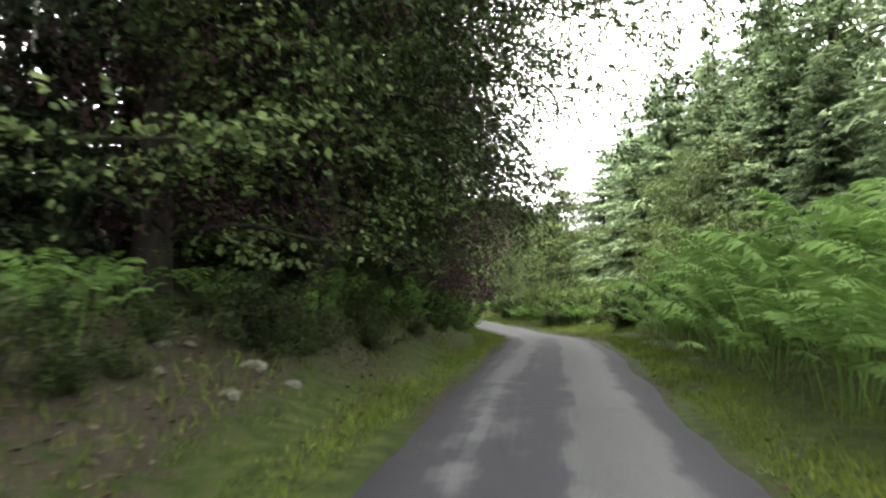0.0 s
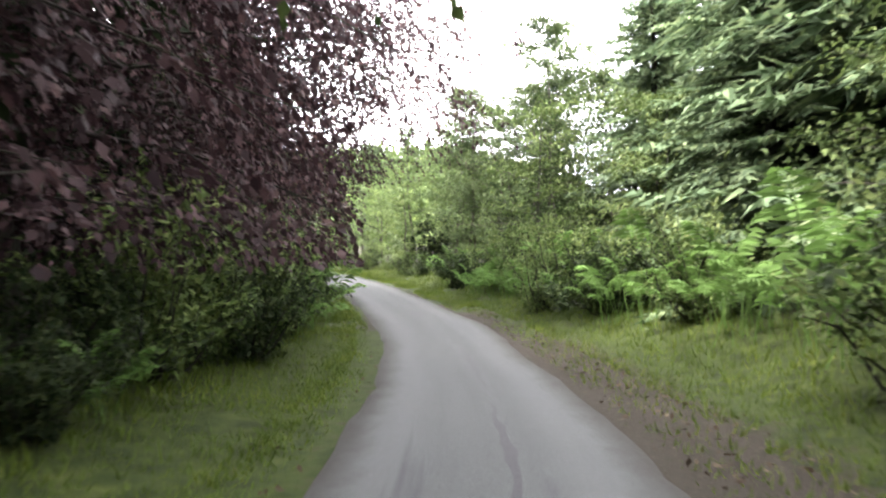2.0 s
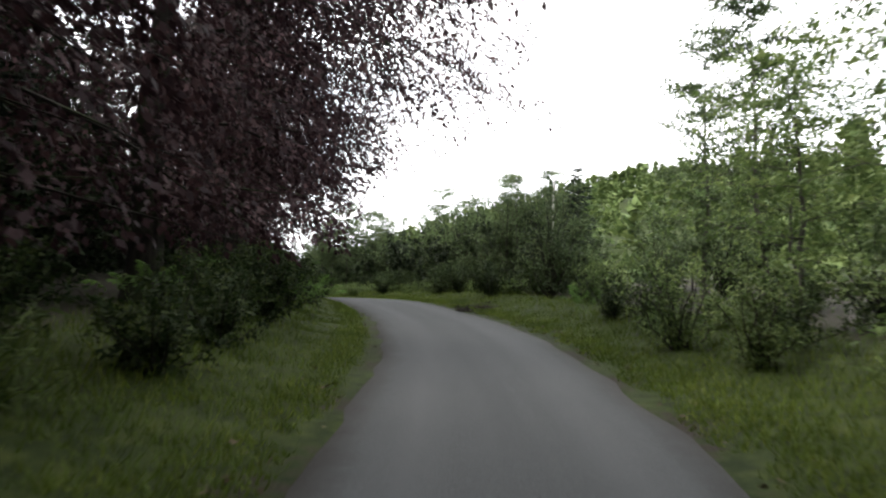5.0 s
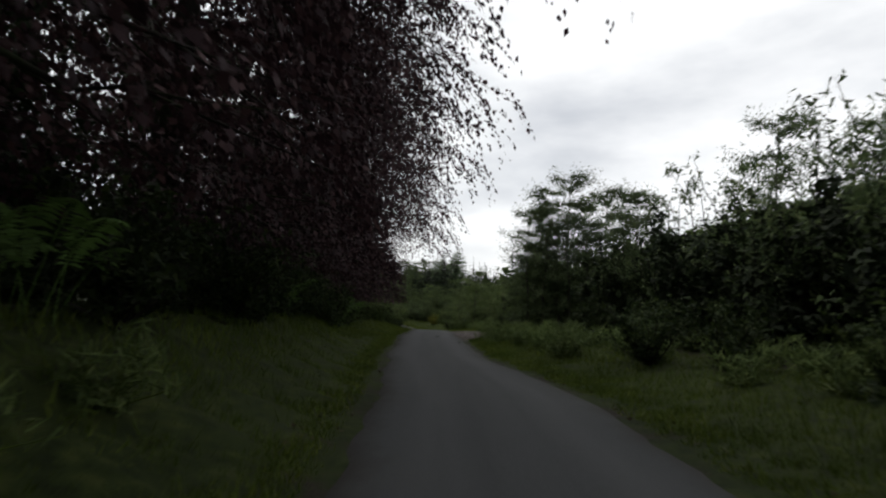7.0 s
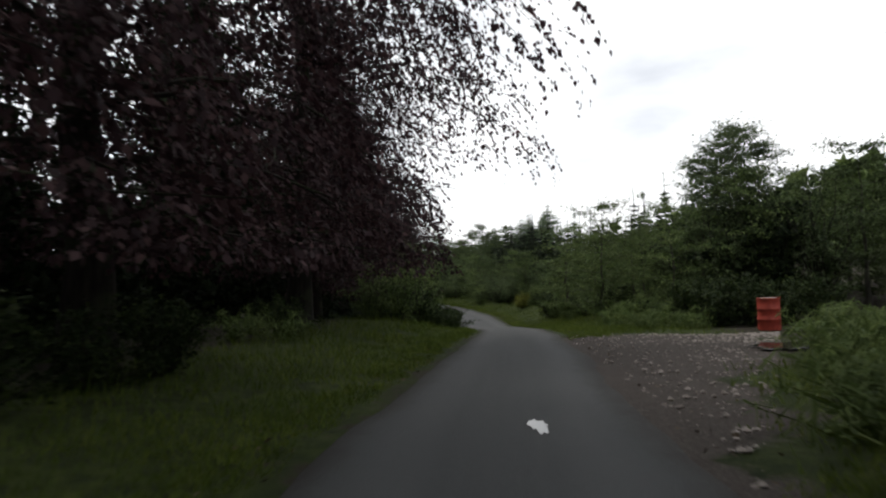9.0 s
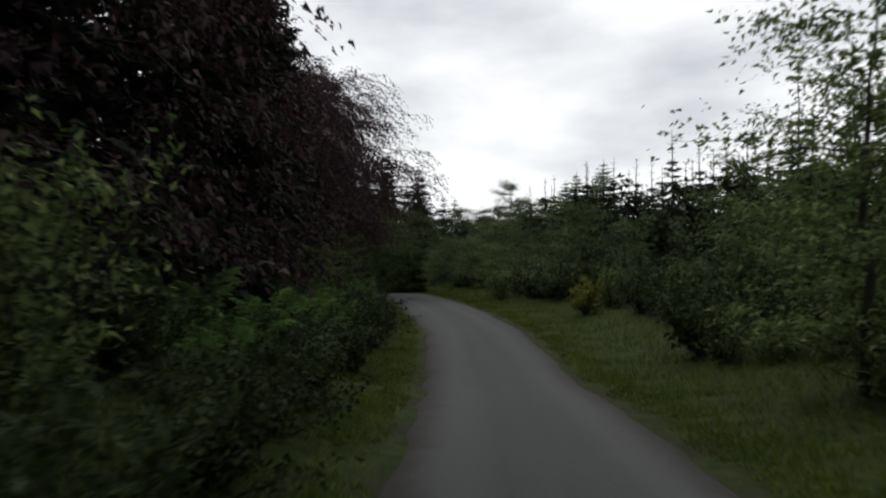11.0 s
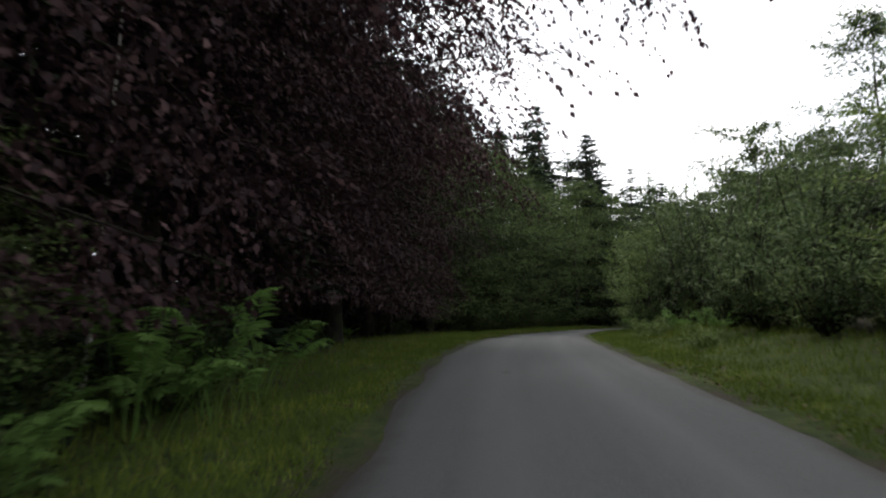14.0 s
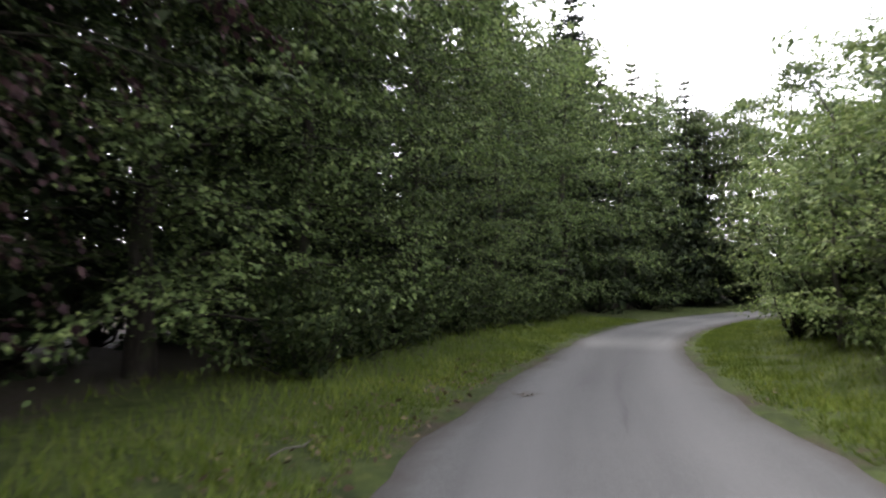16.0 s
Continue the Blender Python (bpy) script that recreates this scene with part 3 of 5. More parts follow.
def frond_mesh(seed, tall):
    """One bracken frond that arches along +x: a rib with pairs of leaflets, all in one piece, narrowing to the tip."""
    rng = np.random.default_rng(seed)
    o = tall * rng.uniform(0.62, 0.8)
    n = 15
    q = np.concatenate([np.linspace(0, 0.44, 4, endpoint=False), np.linspace(0.46, 1.0, n)])
    path = np.stack([o * q**1.35, 0.03 * np.sin(q * 4 + seed), tall * (np.sin(q * 1.85) * 0.92)], 1)
    k = len(q)
    rib = np.linspace(0.008, 0.003, k)[:, None] * np.array([[0, 1.0, 0]])
    verts, faces = [np.stack([path - rib, path + rib], 1).reshape(-1, 3)], [(2 * i, 2 * i + 1, 2 * i + 3, 2 * i + 2) for i in range(k - 1)]
    fwd = unit(np.gradient(path, axis=0))
    count = 2 * k
    for i in range(4, k):
        w = tall * 0.23 * np.sin(min(1.0, (1 - q[i]) / 0.54) * 1.95 + 0.10) * rng.uniform(0.8, 1.15)
        for sgn in (-1, 1):
            aim = unit(np.array([0, sgn, -0.22]) + fwd[i] * rng.uniform(0.3, 0.6) + rng.normal(0, 0.1, 3))
            half = fwd[i] * tall * 0.021
            mid = path[i] + aim * w * 0.45
            tip = path[i] + aim * w - np.array([0, 0, 0.22 * w])
            verts.append(np.array([mid + half, tip, mid - half]))
            root = 2 * i + (1 if sgn > 0 else 0)
            faces.append((root, count, count + 1, count + 2))
            count += 3
    return mesh_of("frond", np.vstack(verts), np.array(faces), M_FERN)


FRONDS = [frond_mesh(70 + i, 1.0 + 0.08 * i) for i in range(4)]


def bracken(seed, tall, fronds=15, label="", group=""):
    """A stand of bracken: each frond stands by itself in the clump."""
    rng = np.random.default_rng(seed)
    top = empty("bracken_clump", label, "fern", group)
    for i in range(fronds):
        a = i * 2.399 + rng.normal(0, 0.4)
        ob = part("frond", FRONDS[i % 4], top)
        size = tall * rng.uniform(0.6, 1.05)
        size *= 1.0 if i % 3 else 0.68
        r = rng.uniform(0, 0.5)
        ob.matrix_basis = pose(np.cos(a) * r, np.sin(a) * r, 0, rng.normal(0, 9), rng.normal(-4, 11), math.degrees(a)) @ Matrix.Scale(size, 4)
    return top


PLACE = random.Random(11)
FACING = []  # patterns whose trimmed side turns to the lane


def plant(proto, s, lat, size=1.0, turn=None, sink=0.04, lean=0.0, high=1.0):
    """A plant at its place along the lane: the pattern itself first, copies of it after."""
    m = Matrix.Translation(at(s, lat, -sink)) @ pose(0, 0, 0, lean, 0, PLACE.uniform(0, 360) if turn is None else turn) @ Matrix.Diagonal((size, size, size * high, 1))
    if turn is None and proto in FACING:
        m = Matrix.Translation(at(s, lat, -sink)) @ pose(0, 0, 0, 0, 0, heading(s) + (180 if lat > 0 else 0) + PLACE.uniform(-8, 8)) @ Matrix.Diagonal((size, size, size * high, 1))
    ob = proto
    if proto.get("placed"):
        ob = copy_thing(proto, m)
        del ob["placed"]
    else:
        proto["placed"] = 1
    ob.matrix_basis = m
    return ob


def scatter(protos, s0, s1, lat0, lat1, count, small=0.8, large=1.2, keep=0.6):
    """Plants of some kinds in a stretch beside the lane, kept a little apart."""
    done = []
    for _ in range(count * 12):
        if len(done) >= count:
            break
        s, lat = PLACE.uniform(s0, s1), PLACE.uniform(lat0, lat1)
        if any(abs(s - a) < keep and abs(lat - b) < keep for a, b in done):
            continue
        done.append((s, lat))
        plant(protos[PLACE.randrange(len(protos))], s, lat, PLACE.uniform(small, large))


# ---- ground, lane ----
def make_ground():
    xs = np.concatenate([np.linspace(-3000, -260, 12), np.linspace(-230, -165, 14), np.arange(-160, 32, 1.0), np.linspace(36, 110, 16), np.linspace(140, 420, 14), np.linspace(520, 3000, 10)])
    ys = np.concatenate([np.linspace(-3000, -200, 10), np.linspace(-160, -44, 14), np.arange(-40, 165, 1.0), np.linspace(170, 300, 24), np.linspace(330, 700, 12), np.linspace(900, 3000, 9)])
    X, Y = np.meshgrid(xs, ys)
    xy = np.stack([X.ravel(), Y.ravel()], 1)
    z = height(xy)
    s, lat, _ = nearest(xy)
    le, re = table(LEFT_EDGE, s), table(RIGHT_EDGE, s)
    d = np.maximum(le - lat, 0) + np.maximum(lat - re, 0)
    nx = len(xs)
    i, j = np.meshgrid(np.arange(len(ys) - 1), np.arange(nx - 1), indexing="ij")
    a = (i * nx + j).ravel()
    me = mesh_of("ground", np.column_stack([xy, z]), np.stack([a, a + 1, a + nx + 1, a + nx], 1), M_SOIL, True)
    ob = tagged(new("ground", me), "grassy earth ground with leaf litter under the trees", "ground", kind="structure")
    bare = 0.62 * (1 - step(0.05, 0.4, d)) + 0.62 * step(2.6, 4.8, d) * (1 - step(30, 45, d))
    bare = np.where((lat < 0) & (s < 18), np.maximum(bare, 0.58 * step(0.5, 1.3, d)), bare)
    bare = np.where((lat > 0) & (s > 20) & (s < 38), np.maximum(bare, 0.72 * (1 - step(0.7, 1.2, d))), bare)
    stony = np.where((lat > 0) & (d < 13), step(-0.6, 0.5, 1.8 + 0.45 * (s - 101.9) - lat + 0.8 * waves(s * 3.0, lat * 2.0, 4)) * (1 - step(112.5, 115, s)), 0.0)
    for key, val in (("bare", bare), ("stony", stony)):
        att = me.attributes.new(key, "FLOAT", "POINT")
        att.data.foreach_set("value", val.astype(np.float32))
    return ob


make_ground()


def make_lane():
    rng = np.random.default_rng(5)
    ss = np.arange(-31, 225, 0.35)
    cols = 17
    le, re = table(LEFT_EDGE, ss), table(RIGHT_EDGE, ss)
    wob = np.convolve(rng.normal(0, 1, len(ss) + 8), np.ones(5) / 5, "same")
    le = le + 0.08 * wob[:len(ss)]
    re = re + 0.08 * wob[-len(ss):][::-1]
    P = np.stack([np.interp(ss, LS, LP[:, k]) for k in range(3)], 1)
    T = np.stack([np.interp(ss, LS, LT[:, k]) for k in range(2)], 1)
    u = np.linspace(0, 1, cols)
    lat = le[:, None] * (1 - u) + re[:, None] * u
    X = P[:, 0:1] + T[:, 1:2] * lat
    Y = P[:, 1:2] - T[:, 0:1] * lat
    Z = P[:, 2:3] + 0.03 - 0.035 * (2 * u - 1) ** 2 + 0.0015 * waves(X * 2, Y * 2)
    Z[:, 0] -= 0.07
    Z[:, -1] -= 0.07
    lat[:, 0] -= 0.02
    i, j = np.meshgrid(np.arange(len(ss) - 1), np.arange(cols - 1), indexing="ij")
    a = (i * cols + j).ravel()
    faces = np.stack([a, a + 1, a + cols + 1, a + cols], 1)
    me = mesh_of("road", np.stack([X, Y, Z], -1).reshape(-1, 3), faces, M_ASPHALT, True)
    side = np.minimum(lat - le[:, None], re[:, None] - lat)
    mid = (le + re)[:, None] / 2
    att = me.attributes.new("track", "FLOAT", "POINT")
    att.data.foreach_set("value", np.exp(-(((np.abs(lat - mid) - 0.78) / 0.33) ** 2)).astype(np.float32).ravel())
    att = me.attributes.new("side", "FLOAT", "POINT")
    att.data.foreach_set("value", np.clip(1.02 - side * 1.7, 0, 1).astype(np.float32).ravel())
    uv = me.uv_layers.new(name="lane")
    flat = np.stack([lat, np.repeat(ss[:, None], cols, 1)], -1).reshape(-1, 2)
    uv.data.foreach_set("uv", flat[faces.ravel()].astype(np.float32).ravel())
    return tagged(new("road", me), "narrow worn grey asphalt lane with crumbling edges", "road", kind="structure")


road = make_lane()
M_TAR = plain("tar_seal", (0.012, 0.012, 0.014), (0.026, 0.026, 0.029), 30.0, 0.75, 0.25)


def tar(s0, s1, lat0, lat1, wide, seed):
    """A ragged strip of tar over a crack, from one place on the lane to another."""
    rng = np.random.default_rng(seed)
    n = 15
    ss, ll = np.linspace(s0, s1, n), np.linspace(lat0, lat1, n) + rng.normal(0, 0.025, n)
    half = wide / 2 * rng.uniform(0.5, 1.3, n) * np.sin(np.linspace(0.25, 2.9, n))
    P = np.stack([np.interp(ss, LS, LP[:, k]) for k in range(3)], 1)
    T = np.stack([np.interp(ss, LS, LT[:, k]) for k in range(2)], 1)
    run = unit(np.stack([lat1 - lat0 + 0 * ss, s1 - s0 + 0 * ss], 1))
    rows = []
    for sgn in (-1, 1):
        lat = ll + sgn * half * run[:, 1]
        along = -sgn * half * run[:, 0]
        u = (lat - table(LEFT_EDGE, ss)) / (table(RIGHT_EDGE, ss) - table(LEFT_EDGE, ss))
        rows.append(np.stack([P[:, 0] + T[:, 1] * lat + T[:, 0] * along, P[:, 1] - T[:, 0] * lat + T[:, 1] * along, P[:, 2] + 0.036 - 0.035 * (2 * u - 1) ** 2], 1))
    v = np.stack(rows, 1).reshape(-1, 3)
    f = [(2 * i, 2 * i + 1, 2 * i + 3, 2 * i + 2) for i in range(n - 1)]
    part("tar_strip", mesh_of("tar_strip", v, np.array(f), M_TAR), road, "dark tar strip over a crack")


tar(28.3, 31.8, 0.30, 0.36, 0.09, 1)
tar(36.9, 38.6, 0.10, 0.20, 0.5, 2)
tar(6.7, 6.9, 0.35, 1.1, 0.12, 3)
tar(186.5, 194.0, 0.75, 0.85, 0.07, 4)
tar(189.0, 190.5, 0.3, 0.45, 0.2, 5)
tar(24.0, 27.5, 0.22, 0.30, 0.10, 6)


def make_grass(name, label, sign, s0, s1, count, seed):
    """Blades over the verge of one side, shorter by the lane, in tufts."""
    rng = np.random.default_rng(seed)
    n = count
    s = rng.uniform(s0, s1, n)
    off = np.abs(rng.normal(0, 1, n)) * 1.0 + 0.05
    off = np.where(rng.random(n) < 0.25, rng.uniform(0, 4.5, n), off)
    tuft = waves(s * 3.1, off * 6.0, seed) + waves(s * 9.0, off * 9.0, seed + 1)
    if sign > 0:
        yard = (off < 0.3 + 0.45 * (s - 101.9) + 0.8 * waves(s * 3.0, off * 2.0, 4) + rng.normal(0, 0.25, n)) & (s < 113.5 + 0.8 * waves(off * 2.5, s, 6))
    else:
        yard = (s < 9) & (off > 1.2) & (rng.random(n) < 0.3)
    if sign > 0:
        yard |= (s > 19) & (s < 39) & (off < 0.75) & (rng.random(n) < 0.8)
    else:
        yard |= (s < 20) & (off > 0.7) & (rng.random(n) < 0.5)
        yard |= (s > 20) & (s < 36) & (off < 0.35) & (rng.random(n) < 0.7)
    keep = (tuft > -1.1 + 0.8 * rng.random(n)) & ~yard
    s, off = s[keep], off[keep]
    edge = table(RIGHT_EDGE if sign > 0 else LEFT_EDGE, s)
    lat = edge + sign * off
    P = np.stack([np.interp(s, LS, LP[:, k]) for k in range(2)], 1)
    T = np.stack([np.interp(s, LS, LT[:, k]) for k in range(2)], 1)
    xy = np.stack([P[:, 0] + T[:, 1] * lat, P[:, 1] - T[:, 0] * lat], 1)
    z = height(xy)
    m = len(s)
    h = (0.045 + 0.05 * np.clip(off, 0, 2.2)) * rng.uniform(0.5, 1.5, m)
    h = np.where(rng.random(m) < 0.03, h * 2.0, h)
    a = rng.uniform(0, 2 * np.pi, m)
    w = rng.uniform(0.005, 0.011, m)[:, None] * np.stack([np.cos(a), np.sin(a), 0 * a], 1)
    base = np.column_stack([xy, z - 0.01])
    bend = np.stack([rng.normal(0, 0.4, m), rng.normal(0, 0.4, m), np.ones(m)], 1) * h[:, None]
    v = np.stack([base - w, base + w, base + bend], 1).reshape(-1, 3)
    return tagged(new(name, mesh_of(name, v, np.arange(len(v)).reshape(-1, 3), M_GRASS)), label, "grass", kind="stuff")


make_grass("verge_grass", "rough green grass along the lane's verge", -1, -6, 205, 290000, 1)
make_grass("verge_grass", "rough green grass along the lane's verge", 1, -6, 208, 300000, 2)

# ---- the plants' patterns ----
copper_a = broad_tree(21, 17, 6.3, 0.34, M_COPPER, M_BARK, 0.10, 40, 0.110, 0.8, 44, 1.3, 12000, 0.30, 0.20, 0.0, 0.105, 0.028, False, "large copper beech with dark purple leaves on drooping sprays", "copper_beech", group="copper beeches", trim=3.5, toward=0.16, hang=0.55)
copper_over = broad_tree(24, 17, 7.0, 0.36, M_COPPER, M_BARK, 0.20, 56, 0.112, 0.62, 60, 1.8, 15000, 0.30, 0.18, 0.0, 0.112, 0.024, False, "old copper beech whose long limbs hang over the lane", "copper_beech", group="copper beeches", trim=3.5, toward=0.32, hang=0.3)
green_over = broad_tree(27, 17, 6.8, 0.34, M_SHADEGREEN, M_BARK, 0.14, 44, 0.098, 0.6, 58, 1.4, 13000, 0.30, 0.20, 0.0, 0.112, 0.026, False, "old green broad-leaved tree whose limbs hang over the lane, leaves painted in shade", "broadleaf_tree", group="broadleaf trees", trim=3.5, toward=0.5, hang=0.3)
copper_high = broad_tree(25, 18, 7.6, 0.36, M_COPPER, M_BARK, 0.36, 22, 0.15, 0.5, 24, 4.0, 6500, 0.35, 0.25, 0.0, 0.11, 0.05, True, "tall copper beech whose high closed crown shades the lane", "copper_beech", group="copper beeches")
copper_b = broad_tree(22, 13, 4.7, 0.28, M_COPPER, M_BARK, 0.10, 40, 0.098, 0.85, 34, 1.0, 9000, 0.30, 0.20, 0.0, 0.115, 0.030, False, "copper beech with dark purple leaves hanging low", "copper_beech", group="copper beeches", trim=3.4, toward=0.3, hang=0.55)
copper_c = broad_tree(23, 15, 6.0, 0.32, M_COPPER, M_BARK, 0.10, 17, 0.16, 0.7, 28, 1.2, 2600, 0.35, 0.25, 0.0, 0.11, 0.04, True, "copper beech with dark purple leaves standing back in the wood", "copper_beech", group="copper beeches", hang=0.4)
green_a = broad_tree(31, 14, 4.8, 0.28, M_GREEN, M_BARK, 0.05, 30, 0.105, 0.45, 32, 0.5, 4600, 0.36, 0.35, 0.0, 0.115, 0.040, False, "green broad-leaved tree with leaves down to the verge", "broadleaf_tree", group="broadleaf trees", trim=3.2, toward=0.45)
green_c = broad_tree(36, 14, 4.8, 0.28, M_GREEN, M_BARK, 0.05, 15, 0.16, 0.45, 26, 0.5, 2400, 0.4, 0.4, 0.0, 0.12, 0.055, True, "green broad-leaved tree standing back in the wood", "broadleaf_tree", group="broadleaf trees")
green_b = broad_tree(32, 9, 3.2, 0.14, M_GREEN, M_SMOOTHBARK, 0.05, 11, 0.14, 0.15, 19, 0.3, 1100, 0.4, 0.5, 0.25, 0.13, 0.065, True, "small green broad-leaved tree in full leaf", "broadleaf_tree", group="broadleaf trees")
light_a = broad_tree(33, 7, 2.7, 0.10, M_YOUNG, M_SMOOTHBARK, 0.04, 11, 0.12, 0.1, 17, 0.2, 1000, 0.4, 0.5, 0.35, 0.13, 0.062, True, "young light green tree at the edge of the wood", "young_tree", group="young trees")
alder = broad_tree(34, 11, 2.4, 0.12, M_WILLOW, M_SMOOTHBARK, 0.10, 17, 0.115, 0.1, 22, 0.4, 2200, 0.4, 0.55, 0.45, 0.15, 0.06, True, "slender alder with open crown and thin stem", "alder_tree", group="alders")
wood_tree = broad_tree(35, 17, 5.2, 0.22, M_SHADELEAF, M_BARK, 0.08, 6, 0.27, 0.4, 20, 0.8, 1900, 0.4, 0.4, 0.0, 0.13, 0.062, True, "forest tree of the wood, shade painted into its leaves", "forest_tree", group="forest trees")
spruce_a = spruce(41, 17, 4.6, 0.26, M_SPRUCE, 0.03, 36, 0.5, 7, 0.17, 0.085, 2, "tall grey-green spruce with hanging boughs", group="spruces")
spruce_b = spruce(42, 13, 4.0, 0.20, M_SPRUCE, 0.02, 34, 0.5, 8, 0.13, 0.08, 2, "grey-green spruce with hanging boughs to the ground", group="spruces")
dark_pole = spruce(43, 19, 3.0, 0.20, M_SHADESPRUCE, 0.10, 36, 0.3, 6, 0.28, 0.18, 1, "tall plantation spruce with a bare lower trunk, shade painted into its needles", "plantation_spruce", group="plantation spruces")
dark_spruce = spruce(46, 18, 3.9, 0.24, M_SHADESPRUCE, 0.04, 34, 0.4, 7, 0.24, 0.16, 1, "spruce with hanging boughs at the wood's edge, shade painted into its needles", "dark_spruce", group="dark spruces")
spike_a = spruce(44, 8.5, 1.9, 0.08, M_SHADESPRUCE, 0.02, 22, 1.7, 6, 0.16, 0.10, 1, "young spruce with a long bare leading shoot", "young_spruce", group="young spruces")
spike_b = spruce(45, 7, 1.7, 0.07, M_SHADESPRUCE, 0.02, 20, 1.4, 6, 0.16, 0.10, 1, "young spruce with a long bare leading shoot", "young_spruce", group="young spruces")
willow_a = bush(51, 4.6, 2.1, M_WILLOW, 22, 120, 0.17, 0.42, 0.7, True, "grey-green willow scrub with upright shoots", "willow_bush", group="willow bushes")
willow_b = bush(52, 3.2, 1.8, M_WILLOW, 22, 114, 0.15, 0.45, 0.6, True, "grey-green willow scrub beside the verge", "willow_bush", group="willow bushes")
shrub_a = bush(53, 2.0, 1.4, M_YOUNG, 18, 120, 0.105, 0.42, 0.4, False, "bright leafy bush beside the verge", "leafy_bush", group="leafy bushes")
shrub_b = bush(54, 1.5, 1.4, M_SHADEGREEN, 18, 126, 0.10, 0.62, 0.4, True, "green bramble thicket beside the verge, leaves coloured as in shade", "bramble_bush", group="bramble bushes")
yellow_bush = bush(57, 1.2, 0.95, M_YELLOW, 20, 130, 0.09, 0.6, 0.4, True, "rounded yellow-green bush on the grassy verge", "yellow_bush", group="leafy bushes")
thicket = bush(55, 3.8, 2.8, M_SHADELEAF, 18, 126, 0.22, 0.9, 0.5, True, "thicket of saplings, shade painted into its leaves", "thicket", group="thickets")
weeds = bush(56, 0.75, 0.9, M_YOUNG, 15, 34, 0.26, 0.11, 0.9, True, "clump of tall grass and weeds on the verge", "weed_clump", "weeds", "weed clumps", M_GRASS)
fern_a = bracken(61, 1.4, 19, "tall green bracken with arching fronds", "bracken")
fern_b = bracken(62, 1.1, 14, "green bracken with arching fronds", "bracken")
fern_c = bracken(63, 1.25, 15, "green bracken with arching fronds", "bracken")
FERNS = [fern_a, fern_b, fern_c]

FACING += [copper_a, copper_b, copper_over, copper_high, green_a, green_over]

# ---- first stretch: bank and dark wood to the one side, bracken and spruces to the other ----
scatter(FERNS, -3, 21, 2.9, 4.4, 40, 0.85, 1.15, 0.6)
scatter([fern_a], -2, 22, 4.4, 7.2, 34, 1.0, 1.3, 0.85)
scatter([shrub_a, fern_c, shrub_b], 18, 27, 3.6, 5.8, 16, 0.8, 1.15, 0.8)
for s, lat, size in ((3, 11.0, 0.95), (10, 11.0, 1.0), (16, 10.4, 1.0), (22, 10.4, 0.95), (8, 15.5, 1.0), (28, 11.6, 0.95), (17, 16, 1.05), (33.5, 12.0, 0.9), (39, 12.2, 0.95), (44, 13.5, 0.95), (30, 17, 1.0), (38, 18, 1.0)):
    plant(spruce_a, s, lat, size)
for s, lat, size in ((25.5, 8.6, 0.72), (19, 8.4, 0.6), (31, 8.6, 0.62), (13.5, 8.2, 0.66), (36, 9.2, 0.72), (22.5, 8.8, 0.8)):
    plant(spruce_b, s, lat, size)
scatter([shrub_a, fern_b, shrub_b, fern_c], 24, 42, 3.7, 5.0, 28, 0.95, 1.3, 0.7)
scatter([shrub_a, light_a], 25, 42, 5.4, 7.6, 13, 0.75, 1.0, 1.1)
for s, lat, size in ((26.5, 7.4, 0.85), (29.2, 7.6, 0.8), (24.2, 7.8, 0.8)):
    plant(green_b, s, lat, size)
for s, lat, size in ((42, 8.5, 0.9), (46, 8.0, 1.0), (50, 8.5, 1.0), (54, 8.5, 0.9), (44, 12, 1.1), (49, 12, 1.15), (58, 10.5, 0.9)):
    plant(green_b, s, lat, size)
for s, lat, size in ((44, 7.6, 1.05), (47.5, 9.5, 1.15), (41, 10.5, 1.1), (51.5, 7.4, 0.9)):
    plant(alder, s, lat, size)
for s, lat, size in ((55.5, 5.6, 0.85), (60, 6.4, 0.75), (63, 9.0, 0.8)):
    plant(light_a, s, lat, size)
scatter([shrub_a, fern_c, shrub_b, fern_b], 35, 46, 3.0, 4.6, 18, 0.75, 1.05, 0.7)
scatter([shrub_b, fern_b, weeds, shrub_a], 44, 68, 3.6, 5.8, 26, 0.6, 0.95, 0.9)
scatter([thicket, willow_b], 38, 62, 6.5, 10, 9, 0.7, 0.9, 1.6)
for s, lat, size in ((26, 10.6, 1.0), (31, 10.8, 1.0), (35.5, 10.8, 0.85), (28.8, 9.2, 0.78), (33.2, 9.8, 0.8)):
    plant(spruce_a, s, lat, size)
for s, lat, size in ((19.5, 5.4, 1.5), (21.2, 4.9, 1.45), (22.8, 5.2, 1.6), (24.6, 5.0, 1.4), (20.4, 6.4, 1.7)):
    plant(shrub_a, s, lat, size)
plant(shrub_a, 40.5, 4.0, 1.25)
plant(shrub_a, 39.0, 4.4, 1.3)
plant(shrub_a, 42.5, 4.3, 1.2)
plant(shrub_a, 41.5, 5.2, 1.25)
plant(green_a, 7.8, -5.6, 1.05)
for s, lat, size in ((30.5, -2.9, 1.05), (29.0, -3.5, 1.35), (32.2, -3.2, 1.0), (27.5, -3.3, 1.0)):
    plant(shrub_a, s, lat, size)
plant(green_over, 18.0, -4.6, 1.1)
plant(green_over, 11.4, -4.5, 1.08)
# two added high crowns, unseen overhead, to keep light off bank and lane
plant(copper_high, -6, -5.2, 1.0)
plant(copper_high, 3.5, -5.6, 0.95)
plant(copper_b, 22.5, -5.8, 1.05)
plant(green_c, 23.5, -8.0, 0.85)
plant(copper_b, 27.8, -5.0, 1.0)
plant(copper_c, 11.0, -8.6, 0.95)
plant(copper_c, 18.0, -9.0, 0.95)
